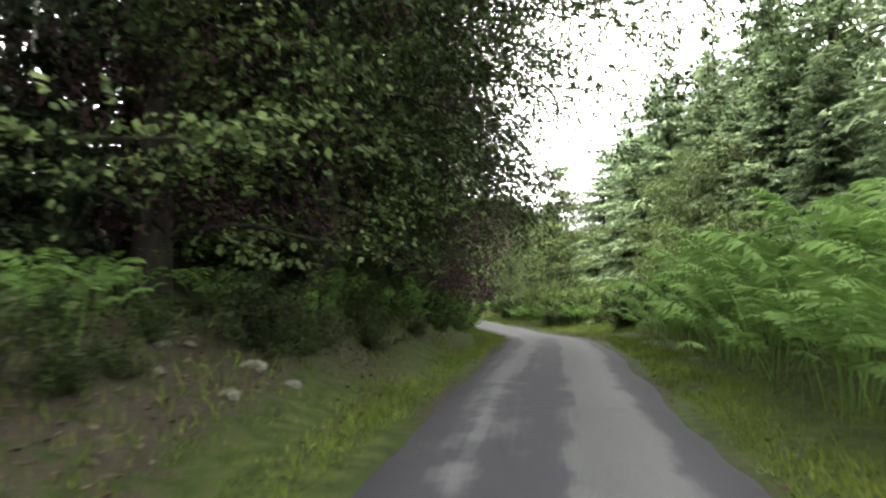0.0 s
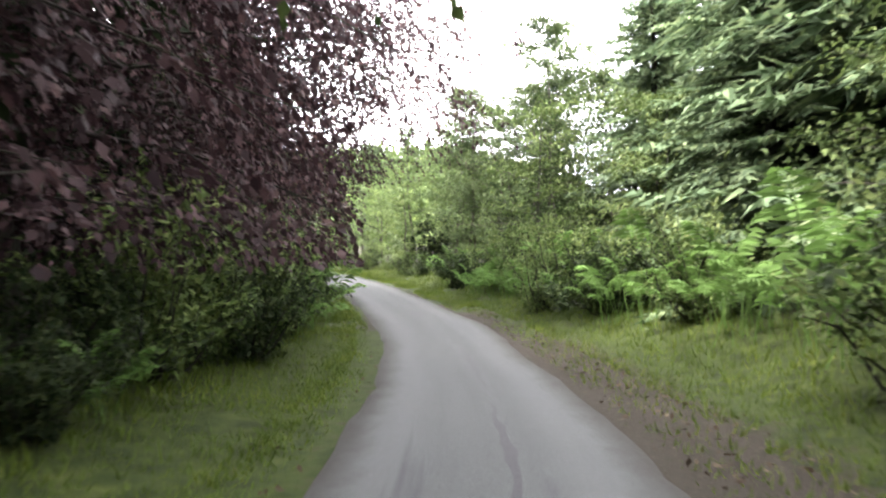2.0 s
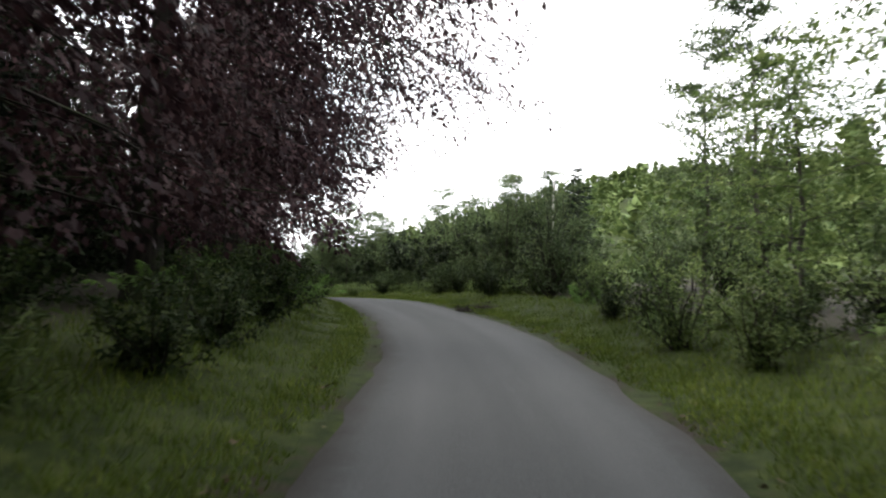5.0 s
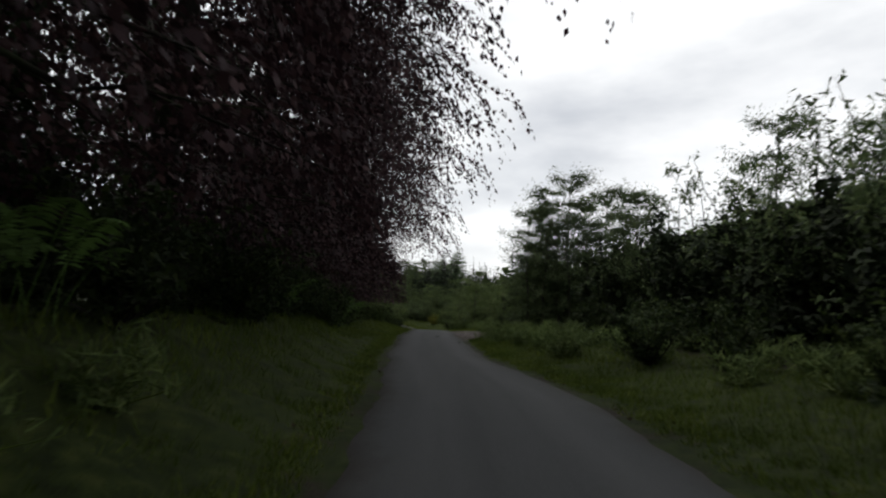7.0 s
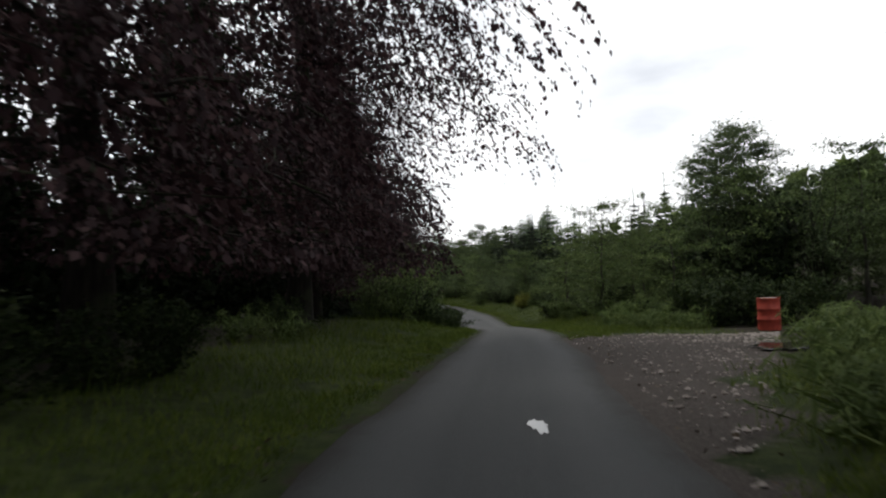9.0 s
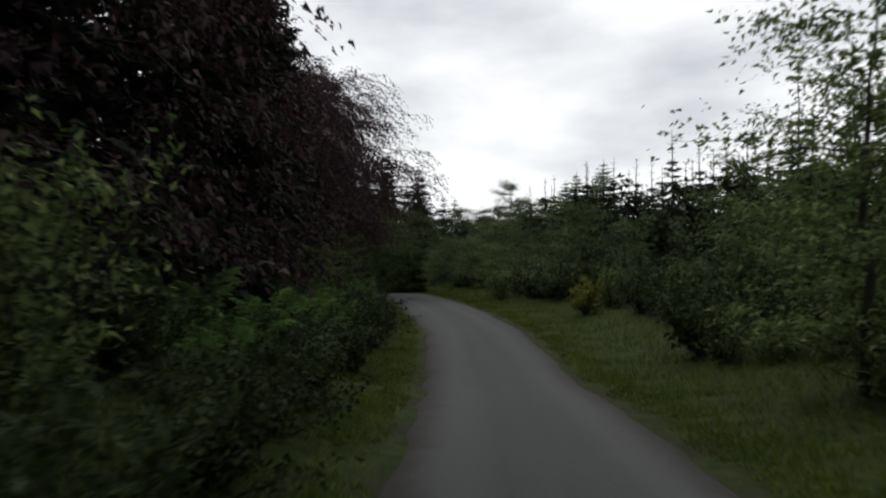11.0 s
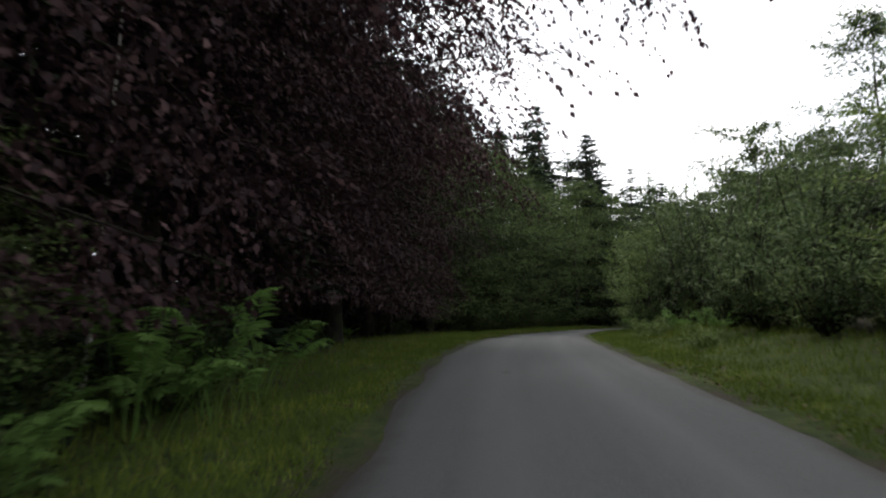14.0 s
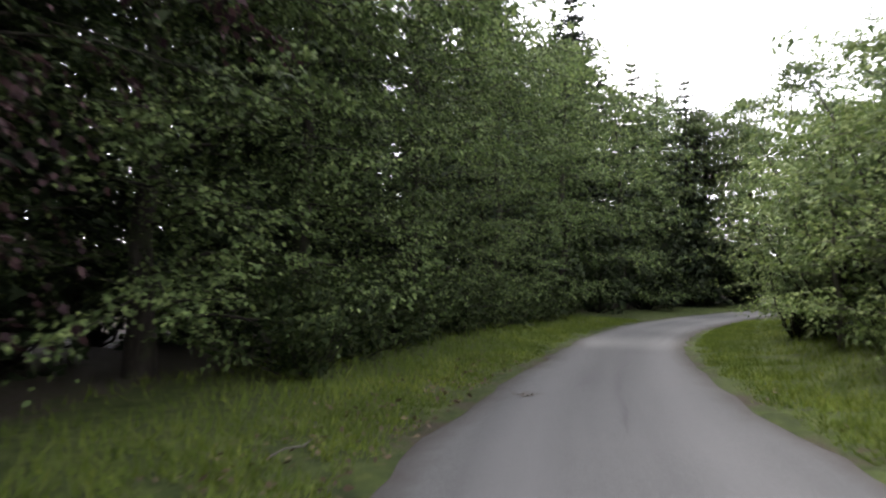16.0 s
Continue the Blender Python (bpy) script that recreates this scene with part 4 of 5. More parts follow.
plant(copper_a, 34.5, -5.5, 0.95)
plant(copper_over, 42.5, -5.0, 0.98)
scatter([shrub_b, fern_b, shrub_b], 35, 45, -4.4, -2.9, 13, 0.85, 1.25, 0.8)
plant(green_c, 47.5, -5.6, 0.72)
plant(copper_a, 53.5, -5.8, 0.9)
scatter([dark_pole], -8, 62, -18, -9, 18, 0.8, 1.1, 2.2)
scatter([wood_tree], -12, 44, -14, -8.5, 24, 0.85, 1.1, 2.2)
scatter([wood_tree], 44, 62, -15, -9, 6, 0.85, 1.1, 3.0)
# added behind the start, out of view, to thicken the shade there
plant(copper_c, -9, -5.5, 0.95)
plant(green_a, 13.5, -5.4, 1.12)
plant(copper_b, 10.5, -7.0, 1.05)
# unseen trees added round the lane's start to block light from behind
plant(wood_tree, -6, 6.8, 0.9)
plant(wood_tree, -13, 5.4, 0.9)
plant(wood_tree, -14, -5.4, 0.9)
plant(wood_tree, -21, 5.0, 0.9)
plant(wood_tree, -21, -5.0, 0.9)
plant(wood_tree, -28, 0.5, 0.9)
scatter([thicket], -4, 40, -12, -7.5, 22, 0.9, 1.25, 1.6)
scatter([thicket], 40, 62, -13, -7.5, 7, 0.8, 1.15, 2.0)
scatter([thicket], 0, 24, -7.4, -5.4, 9, 0.35, 0.6, 1.4)
scatter([shrub_b, fern_b], 4, 20, -4.8, -3.4, 12, 0.45, 0.75, 0.8)
scatter([fern_b, fern_c, shrub_b], 13, 27, -4.4, -2.6, 24, 0.42, 0.66, 0.7)
scatter([shrub_a, fern_b, shrub_b], 26.5, 35, -4.2, -2.7, 14, 0.75, 1.05, 0.7)
scatter([shrub_b, fern_b, weeds], 35, 66, -5.2, -3.0, 26, 0.6, 0.95, 0.9)
scatter([shrub_b, fern_b, shrub_b], -3, 14, -5.5, -3.2, 12, 0.45, 0.75, 0.9)
scatter([shrub_b], 3, 12, -5.2, -2.9, 20, 0.22, 0.4, 0.5)

# ---- second stretch: big copper beeches, scrub on the open side ----
for s, lat, size in ((62, -5.6, 0.95), (77, -5.2, 1.0), (84, -5.6, 1.0), (90.5, -5.8, 1.0), (98, -6.2, 1.05), (106, -6.2, 1.08), (114.5, -5.8, 1.05), (123, -7.6, 0.85)):
    plant(copper_a, s, lat, size)
plant(copper_over, 70.5, -4.9, 1.06)
scatter([shrub_b, fern_b, weeds], 64, 78, -4.8, -2.6, 22, 0.6, 1.0, 0.8)
scatter([shrub_b, shrub_b, fern_b], 76, 100, -5.6, -3.9, 28, 0.8, 1.2, 0.9)
scatter([weeds, shrub_b], 100, 117, -6.5, -4.6, 12, 0.6, 0.9, 0.9)
scatter([thicket], 62, 128, -13, -8, 20, 0.8, 1.1, 2.0)
scatter([thicket], 98, 128, -13, -9, 12, 0.8, 1.1, 1.6)
for s, lat, size in ((120.4, -2.2, 0.6), (122.0, -1.9, 0.6), (123.6, -1.75, 0.62), (125.2, -1.8, 0.66), (126.8, -1.85, 0.66), (128.4, -2.0, 0.7), (130.0, -2.2, 0.7)):
    plant(shrub_b, s, lat, size)
scatter([dark_pole], 62, 130, -19, -11, 13, 0.8, 1.1, 2.2)
scatter([wood_tree], 62, 130, -17, -11, 12, 0.85, 1.1, 3.2)
for s, lat, size in ((70.5, 6.2, 0.9), (73, 7.8, 1.0), (76.5, 9.0, 1.0), (80, 9.4, 1.1), (83, 8.6, 1.15), (86, 9.2, 1.1), (89, 8.6, 1.15), (92, 9.2, 1.15), (95, 8.4, 1.2), (98, 7.6, 1.25), (100.2, 8.6, 1.2)):
    plant(willow_a, s, lat, size)
for s, lat, size in ((78, 11, 0.48), (81, 10.2, 0.5), (88, 11.5, 0.6), (93, 11.5, 0.75), (99.5, 6.9, 0.62), (102.0, 8.6, 0.74), (104.5, 10.8, 0.78), (97.5, 8.0, 0.62), (68, 10.5, 0.85), (64.5, 9.5, 0.85)):
    plant(alder, s, lat, size)
scatter([willow_b, thicket], 66, 102, 10.5, 14, 16, 0.9, 1.2, 1.8)
scatter([willow_b, willow_a], 72, 103, 7.8, 10, 14, 0.85, 1.1, 1.5)
scatter([weeds, shrub_b, weeds], 76, 99, 4.4, 7.4, 44, 0.7, 1.15, 0.7)
scatter([weeds], 88, 101, 2.9, 4.6, 14, 0.8, 1.1, 0.6)
for k in range(46):
    s = 98.5 + 13.0 * PLACE.random()
    plant(weeds, s, max(2.6, 2.5 + 0.45 * (s - 101.9)) + 3.6 * PLACE.random() ** 1.3, PLACE.uniform(0.75, 1.15))
scatter([weeds, shrub_b], 69, 78, 4.6, 7.4, 8, 0.7, 1.1, 0.7)
plant(willow_b, 109.5, 9.8, 0.6)
plant(willow_b, 107.6, 8.8, 0.55)
plant(spike_a, 91, 20.5, 1.0)
plant(spike_a, 79, 13.5, 1.0)

# ---- behind the yard and on to the third stretch ----
scatter([weeds, shrub_b, weeds], 117, 136, 4.2, 8.5, 42, 0.7, 1.15, 0.8)
scatter([weeds], 114.8, 117.5, 3.4, 6.0, 6, 0.7, 1.0, 0.6)
scatter([weeds, shrub_b], 116.2, 118, 6.5, 11, 8, 0.8, 1.1, 0.6)
scatter([willow_b, light_a, shrub_a], 118, 142, 7.0, 11.0, 18, 0.55, 0.8, 1.5)
scatter([shrub_a, light_a, shrub_a], 119, 134, 4.4, 7.4, 14, 0.5, 0.75, 1.2)
scatter([green_b, willow_a, light_a], 103, 130, 12, 19, 16, 0.5, 0.75, 1.8)
scatter([green_b], 116, 124, 12.5, 15.5, 3, 0.55, 0.7, 2.0)
scatter([spike_a, spike_b], 112, 182, 13, 30, 42, 0.85, 1.15, 1.7)
scatter([willow_a, willow_b], 138, 182, 8.0, 12.0, 22, 0.75, 1.1, 1.6)
scatter([weeds, shrub_b], 136, 182, 6.0, 8.2, 34, 0.7, 1.1, 0.8)
plant(willow_b, 158, 6.8, 0.9)
scatter([willow_b, shrub_a, willow_b], 146, 176, 6.0, 8.4, 24, 0.65, 0.95, 1.1)
plant(light_a, 157.0, 4.9, 0.47)
plant(shrub_a, 156.0, 4.9, 1.0)
plant(yellow_bush, 144.5, 5.2, 1.0)
scatter([willow_a, green_b, willow_a], 130, 172, 9.5, 13.0, 24, 0.36, 0.52, 1.6)
scatter([spike_a, spike_b], 136, 190, 13.5, 18, 34, 0.95, 1.2, 1.4)
for s, lat, size in ((141, 6.9, 1.0), (145.5, 6.6, 0.9), (150, 7.2, 1.1), (154.5, 6.8, 0.95)):
    plant(shrub_a, s, lat, size)
scatter([willow_a, light_a, willow_a, green_b], 150, 166, 7.2, 10.0, 12, 0.38, 0.56, 1.3)
scatter([willow_a, light_a, willow_a, green_b], 166, 176, 7.0, 10.5, 9, 0.52, 0.74, 1.3)
plant(light_a, 152, 7.6, 0.7)
plant(shrub_a, 146.5, 7.0, 0.95)
for s, lat, size in ((172, 7.2, 0.9), (176, 6.6, 1.0), (180, 6.2, 1.0), (184, 5.8, 1.0), (187.5, 5.4, 1.0), (191, 5.0, 1.0), (194.5, 4.6, 1.0), (198, 4.6, 1.05), (202, 4.6, 1.05), (206, 5.0, 1.1), (189, 8.0, 1.15), (196, 7.5, 1.2), (192.5, 6.4, 1.2), (185.5, 7.2, 1.1), (196.3, 4.0, 0.8), (199.5, 6.2, 1.25)):
    plant(willow_a, s, lat, size)
scatter([fern_b, weeds, shrub_b], 172, 204, 4.4, 5.4, 22, 0.6, 0.9, 0.8)
scatter([green_b, alder], 178, 222, 8.5, 13, 14, 0.75, 1.0, 2.2)
scatter([spruce_b], 190, 225, 14, 24, 6, 0.9, 1.1, 3.0)

# ---- third stretch, the wood side ----
for s, lat, size in ((133, -9.2, 0.95), (137.5, -8.6, 0.9), (143.5, -8.0, 1.0), (147, -7.4, 0.9), (150, -8.6, 1.05), (153.5, -7.8, 1.0), (156.5, -6.9, 0.85), (159.5, -8.4, 1.0), (163.5, -7.6, 1.0), (167, -8.2, 1.0), (171.5, -7.2, 1.0), (175, -8.4, 1.0)):
    plant(dark_spruce, s, lat, size)
for s, lat, size in ((216.2, -11.2, 1.08), (211.7, -13.3, 1.25), (220.4, -17.6, 1.25), (206, -12, 1.0), (209, -9.5, 0.85), (214, -16.5, 1.1), (218.5, -9.0, 0.9), (201, -12.5, 1.0)):
    plant(dark_spruce, s, lat, size)
scatter([fern_b, fern_c], 130, 166, -4.2, -2.8, 56, 0.62, 0.9, 0.6)
scatter([shrub_b, shrub_a], 117, 130, -4.4, -2.8, 14, 0.8, 1.3, 0.8)
plant(copper_over, 167.0, -5.8, 0.97)
for s, lat, size in ((186, -8.5, 0.8), (192, -7.5, 0.78), (197, -8.5, 0.85), (181, -9, 0.85)):
    plant(dark_pole, s, lat, size)
for s, lat, size in ((174, -10.4, 0.9), (180, -11.0, 0.85), (187, -11.4, 0.85)):
    plant(wood_tree, s, lat, size)
plant(copper_a, 177, -6.0, 1.0)
scatter([thicket], 183, 197, -12, -9.5, 9, 0.8, 1.1, 1.5)
scatter([wood_tree], 186, 202, -17, -12, 7, 0.9, 1.1, 2.2)
scatter([shrub_b, willow_b], 128, 147, -6.6, -4.6, 9, 0.4, 0.6, 1.2)
plant(light_a, 148.4, -5.2, 0.42)
plant(light_a, 150.0, -4.5, 0.4)
for s, lat, size in ((151.5, -4.4, 0.40), (154.3, -3.9, 0.54), (157.3, -3.3, 0.45), (159.5, -4.4, 0.40), (161.5, -4.0, 0.38), (164, -5.2, 0.36)):
    plant(light_a, s, lat, size)
for s, lat, size in ((184, -10, 1.0), (189, -9.5, 1.0), (194, -9.5, 1.05), (199, -10, 1.0), (178, -11, 1.0), (173, -10.5, 1.0), (168, -11.5, 1.0), (163, -10.5, 1.0), (204, -10, 1.0)):
    plant(wood_tree, s, lat, size)
scatter([dark_pole], 128, 205, -19, -9.0, 20, 0.8, 1.1, 2.2)
scatter([wood_tree], 130, 222, -16, -10, 19, 0.85, 1.1, 3.2)
scatter([thicket], 128, 160, -13, -7.5, 9, 0.8, 1.1, 2.0)
for s, lat, size in ((132, -8.0, 1.0), (142, -8.5, 0.95)):
    plant(copper_c, s, lat, size)
for s, lat, size in ((152, -7.6, 1.0), (160.5, -6.6, 1.1), (164.5, -7.0, 1.0), (182, -6.4, 0.9)):
    plant(copper_b, s, lat, size)
for s, lat, size in ((195.5, -5.0, 0.76), (200.5, -4.8, 0.72)):
    plant(green_a, s, lat, size)
for s, lat, size in ((186.2, -8.2, 0.7), (193.0, -8.4, 0.7)):
    plant(green_over, s, lat, size)
plant(green_a, 188.4, -6.0, 0.78)
plant(green_a, 191.4, -5.3, 0.82)
for s, lat, size in ((206, -4.8, 0.85), (212, -5.0, 0.85), (219, -5.2, 0.85), (225, -3.5, 0.8)):
    plant(green_c, s, lat, size)
for s, lat, size in ((208, -9.5, 0.95), (214, -12, 1.05), (221, -9, 0.95), (229, 3.5, 0.8)):
    plant(spruce_a, s, lat, size)
for lat in (-24, -20.5, -17, -13.5, -10, -6.5, -3.4, 3.4, 6.5, 10):
    plant(green_c, 225 + PLACE.uniform(-3, 0), lat, PLACE.uniform(0.7, 0.9))
for lat in (-21, -16, -12, -8, -4.6, -1.0, 4.5):
    plant(thicket, 224 + PLACE.uniform(-2, 0.5), lat, PLACE.uniform(0.8, 1.0))
scatter([thicket], 182, 225, -12, -7, 10, 0.8, 1.1, 2.0)
scatter([thicket], 158, 184, -14, -8.5, 12, 0.4, 0.7, 1.4)
scatter([shrub_b, weeds, fern_b], 158, 186, -7.5, -5.2, 18, 0.45, 0.75, 0.9)
scatter([shrub_b], 188, 205, -4.2, -3.2, 12, 0.8, 1.2, 0.9)
for s, lat, size in ((203, -4.4, 0.9), (208, -4.2, 0.9), (213, -4.2, 1.0), (218, -4.0, 1.0)):
    plant(thicket, s, lat, size)
for s, lat, size in ((224, 4.0, 0.95), (227, 0.5, 0.9), (217, 4.8, 0.9), (211, 5.2, 0.85), (205, 8.5, 1.05), (199, 9.5, 1.0)):
    plant(green_b, s, lat, size)
for s, lat, size in ((186, 5.2, 0.62), (190, 4.6, 0.66), (193.5, 4.4, 0.62), (197, 4.2, 0.68), (201, 4.2, 0.7), (188, 6.8, 0.8), (195, 6.4, 0.85), (208, 4.4, 0.7)):
    plant(light_a, s, lat, size)

# ---- taller clumps, and scrub that closes the wood and the hedges ----
for s, lat, size in ((123.9, 10.8, 0.72), (125.2, 11.6, 0.76), (122.6, 8.6, 0.6), (123.4, 9.6, 0.66), (126.6, 11.2, 0.7), (121.6, 10.2, 0.62), (102.4, 4.6, 0.62), (101.4, 5.2, 0.72), (103.2, 5.6, 0.66), (100.6, 6.2, 0.76)):
    plant(alder, s, lat, size)
for s, lat, size in ((121.5, 9.0, 1.0), (124.2, 8.6, 1.05), (126.5, 9.4, 1.0), (128.6, 9.0, 0.9), (123.0, 11.5, 1.15), (126.0, 12.2, 1.2), (119.6, 11.4, 1.05), (129.5, 11.5, 1.0)):
    plant(willow_a, s, lat, size)
for s, lat, size in ((49.4, 8.6, 0.78), (52.0, 11.8, 0.74), (51.4, 7.6, 0.6), (47.0, 9.4, 0.8)):
    plant(alder, s, lat, size)
# a taller clump on the open side of the second stretch
for s, lat, size in ((77.5, 8.8, 0.56), (79.2, 9.4, 0.6), (76.6, 9.8, 0.58)):
    plant(alder, s, lat, size)
plant(spike_a, 75.6, 10.6, 0.8)
plant(alder, 102.6, 6.3, 0.58)
plant(alder, 103.4, 7.6, 0.62)

# the back of the wood, its gloom put into the plants' leaf colour
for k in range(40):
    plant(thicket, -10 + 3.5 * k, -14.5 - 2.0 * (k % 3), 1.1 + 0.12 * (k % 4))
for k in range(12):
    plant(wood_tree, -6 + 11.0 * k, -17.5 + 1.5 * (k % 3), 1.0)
plant(copper_a, 171.5, -7.2, 1.0)
# trees closing the lane's end, shade-coloured scrub behind the hedge, bracken at the bend
for k in range(14):
    plant(green_c, 230 + 2.5 * (k % 3), -26 + 3.1 * k, 0.85 + 0.1 * (k % 3))
for k in range(12):
    plant(thicket, 226.5 + 1.5 * (k % 2), -22 + 3.0 * k, 1.1)
for k in range(14):
    plant(thicket, 142 + 3.0 * k, 12.4 + 1.2 * (k % 3), 1.05 + 0.1 * (k % 4))
for s, lat, size in ((33.6, -2.9, 0.85), (34.6, -2.5, 0.8), (35.6, -2.9, 0.95), (36.6, -2.6, 0.85), (35.0, -3.6, 1.0), (37.4, -3.2, 0.9)):
    plant(fern_a, s, lat, size)
# brambles that crowd the wood side of the verge
for k in range(30):
    plant(shrub_b, 131 + 1.25 * k, -2.35 - 0.55 * (k % 3) - 0.012 * max(k - 12, 0) * k * 0.3, 0.62 + 0.1 * (k % 4))
for k in range(14):
    plant(shrub_b, 9.5 + 1.0 * k, -2.75 - 0.6 * (k % 3), 0.42 + 0.1 * (k % 3))
for k in range(11):
    plant(shrub_b, 36.5 + 1.0 * k, -2.95 - 0.6 * (k % 2), 0.7 + 0.12 * (k % 3))
for k in range(10):
    plant(shrub_b, 58 + 1.6 * k, -3.1 - 0.6 * (k % 2), 0.7 + 0.1 * (k % 3))
# scrub that closes the hedge and the lane's end
for s, lat, size in ((206, 6.5, 1.1), (210, 7.5, 1.2), (214, 7.0, 1.2), (219, 6.5, 1.2), (223, 6.0, 1.2), (202, 9.5, 1.1), (86, 12.5, 1.1), (89.5, 13.4, 1.2), (93, 12.4, 1.2), (96.5, 12.8, 1.25), (100, 12.0, 1.2), (82, 12.6, 1.0)):
    plant(thicket, s, lat, size)
for s, lat, size in ((212, 10.5, 0.8), (218, 9.5, 0.8), (206, 11.5, 0.85)):
    plant(green_c, s, lat, size)
for s, lat, size in ((79, 8.4, 0.85), (83, 8.0, 0.9), (86.5, 8.4, 0.9), (90, 8.0, 0.95), (93.5, 8.4, 0.95), (97, 8.0, 1.0), (75, 8.8, 0.85), (121, 10.5, 1.0), (124.5, 10.0, 1.05), (127.5, 10.6, 1.0)):
    plant(thicket, s, lat, size)


# limbs across the lane and spruces that narrow the sky
plant(copper_high, 20.5, -4.9, 0.92)
for s, lat, size in ((33.6, -2.9, 1.2), (34.8, -3.0, 1.15)):
    plant(shrub_a, s, lat, size)
for s, lat, size in ((35.2, -3.4, 0.85), (36.4, -3.3, 0.85), (37.0, -4.0, 0.9), (34.4, -3.8, 0.95)):
    plant(fern_a, s, lat, size)
for s, lat, size in ((57.5, 7.2, 0.84), (53.6, 7.9, 1.02), (54.6, 9.4, 1.0)):
    plant(alder, s, lat, size)
for s, lat, size in ((31.4, 8.4, 0.94), (35.2, 8.2, 0.82), (33.0, 7.2, 0.62), (38.5, 8.0, 0.7)):
    plant(spruce_a, s, lat, size)
for s, lat, size in ((203.5, -7.2, 0.95), (211.5, -7.4, 0.97), (206.5, -8.6, 0.95), (218.5, -5.2, 0.78)):
    plant(dark_spruce, s, lat, size)

# ---- the wooded hill, far off ----
def far_woods():
    """Tree after tree over the hill, each a tuft of boughs, too many to count."""
    rng = np.random.default_rng(9)
    n = 1500
    s, lat = rng.uniform(-60, 300, n), 26 + 330 * rng.random(n) ** 1.4
    i = np.clip(np.searchsorted(LS, s), 0, len(LS) - 1)
    over = s - LS[i]
    xy = LP[i, :2] + LT[i] * over[:, None] + np.stack([LT[i, 1], -LT[i, 0]], 1) * lat[:, None]
    xy = np.vstack([xy, rng.normal(0, 1, (900, 2)) * (80, 60) + (-35, 270)])
    ok = nearest(xy)[1] > 24
    xy = xy[ok]
    n = len(xy)
    z = height(xy)
    tall = rng.uniform(4, 9, n)
    m = 36
    u = rng.random((n, m)) ** 0.8
    a = rng.uniform(0, 6.28, (n, m))
    slender = rng.uniform(0.16, 0.34, (n, 1))
    r = tall[:, None] * slender * (1 - u) ** 0.75 * rng.uniform(0.6, 1.1, (n, m))
    c = np.stack([xy[:, 0:1] + np.cos(a) * r, xy[:, 1:2] + np.sin(a) * r, z[:, None] + tall[:, None] * u], -1).reshape(-1, 3)
    d = np.stack([np.cos(a), np.sin(a), -0.5 + 1.4 * u], -1).reshape(-1, 3) + rng.normal(0, 0.3, (n * m, 3))
    v, f = leaves(c, d, np.repeat(tall, m) * rng.uniform(0.15, 0.30, n * m), 0.9, rng, 0.15, True)
    return tagged(new("far_woods", mesh_of("far_woods", v, f, M_FAR)), "dense young woodland covering the hill beyond the lane", "woodland", kind="stuff")


far_woods()


# ---- small things ----
def drum():
    """A red oil drum with two rolling hoops and a pale lid."""
    top = empty("oil_drum", "weathered red steel drum with a pale top on gravel", "drum", "red drums")
    prof = [(0.0, 0.0), (0.27, 0.0), (0.285, 0.02), (0.28, 0.05), (0.28, 0.28), (0.295, 0.30), (0.28, 0.32), (0.28, 0.56), (0.295, 0.58), (0.28, 0.60), (0.28, 0.83), (0.288, 0.86), (0.288, 0.88), (0.272, 0.88)]
    sides = 28
    a = np.linspace(0, 2 * np.pi, sides, endpoint=False)
    v = np.array([(r * np.cos(t), r * np.sin(t), z) for r, z in prof for t in a])
    f = np.array([(i * sides + j, i * sides + (j + 1) % sides, (i + 1) * sides + (j + 1) % sides, (i + 1) * sides + j) for i in range(len(prof) - 1) for j in range(sides)])
    part("body", mesh_of("body", v, f, M_RED, True), top)
    prof = [(0.274, 0.872), (0.262, 0.862), (0.10, 0.866), (0.0, 0.867)]
    v = np.array([(r * np.cos(t), r * np.sin(t), z) for r, z in prof for t in a])
    f = f[:3 * sides]
    part("lid", mesh_of("lid", v, f, M_LID, True), top, "pale dusty lid")
    return top


red_drum = drum()
plant(red_drum, 114.6, 7.2, 1.0, sink=0.02)
plant(red_drum, 112.5, 11.2, 1.0, sink=0.02, lean=4)


def puddle(name, s, lat, long, wide, seed, up=0.012):
    """A flat uneven sheet of standing water."""
    rng = np.random.default_rng(seed)
    n = 48
    a = np.linspace(0, 2 * np.pi, n, endpoint=False)
    r = 1 + 0.22 * np.sin(a * 2 + rng.uniform(0, 6)) + 0.16 * np.sin(a * 3 + rng.uniform(0, 6)) + 0.12 * np.sin(a * 7 + rng.uniform(0, 6)) + 0.10 * np.sin(a * 11 + rng.uniform(0, 6)) + rng.normal(0, 0.06, n)
    rim = np.stack([np.cos(a) * r * wide / 2, np.sin(a) * r * long / 2, 0 * a], 1)
    v = np.vstack([rim, rim * (0.97, 0.97, 1) + (0, 0, 0.004), [[0, 0, 0.004]]])
    f = [(i, (i + 1) % n, n + (i + 1) % n, n + i) for i in range(n)] + [(n + i, n + (i + 1) % n, n + (i + 2) % n, 2 * n) for i in range(0, n, 2)]
    ob = new(name, mesh_of(name, v, np.array(f), M_WATER))
    p = at(s, lat)
    lane_z = float(np.interp(s, LS, LP[:, 2]))
    on_lane = table(LEFT_EDGE, s) < lat < table(RIGHT_EDGE, s)
    ob.matrix_basis = Matrix.Translation((p.x, p.y, lane_z + 0.032 if on_lane else p.z + up)) @ pose(0, 0, 0, 0, 0, heading(s))
    return tagged(ob, "shallow puddle of rainwater reflecting the sky", "puddle", "puddles", "structure")


puddle("puddle", 103.4, 0.28, 0.5, 0.17, 1)
puddle("puddle", 98.4, 1.0, 0.45, 0.10, 2)
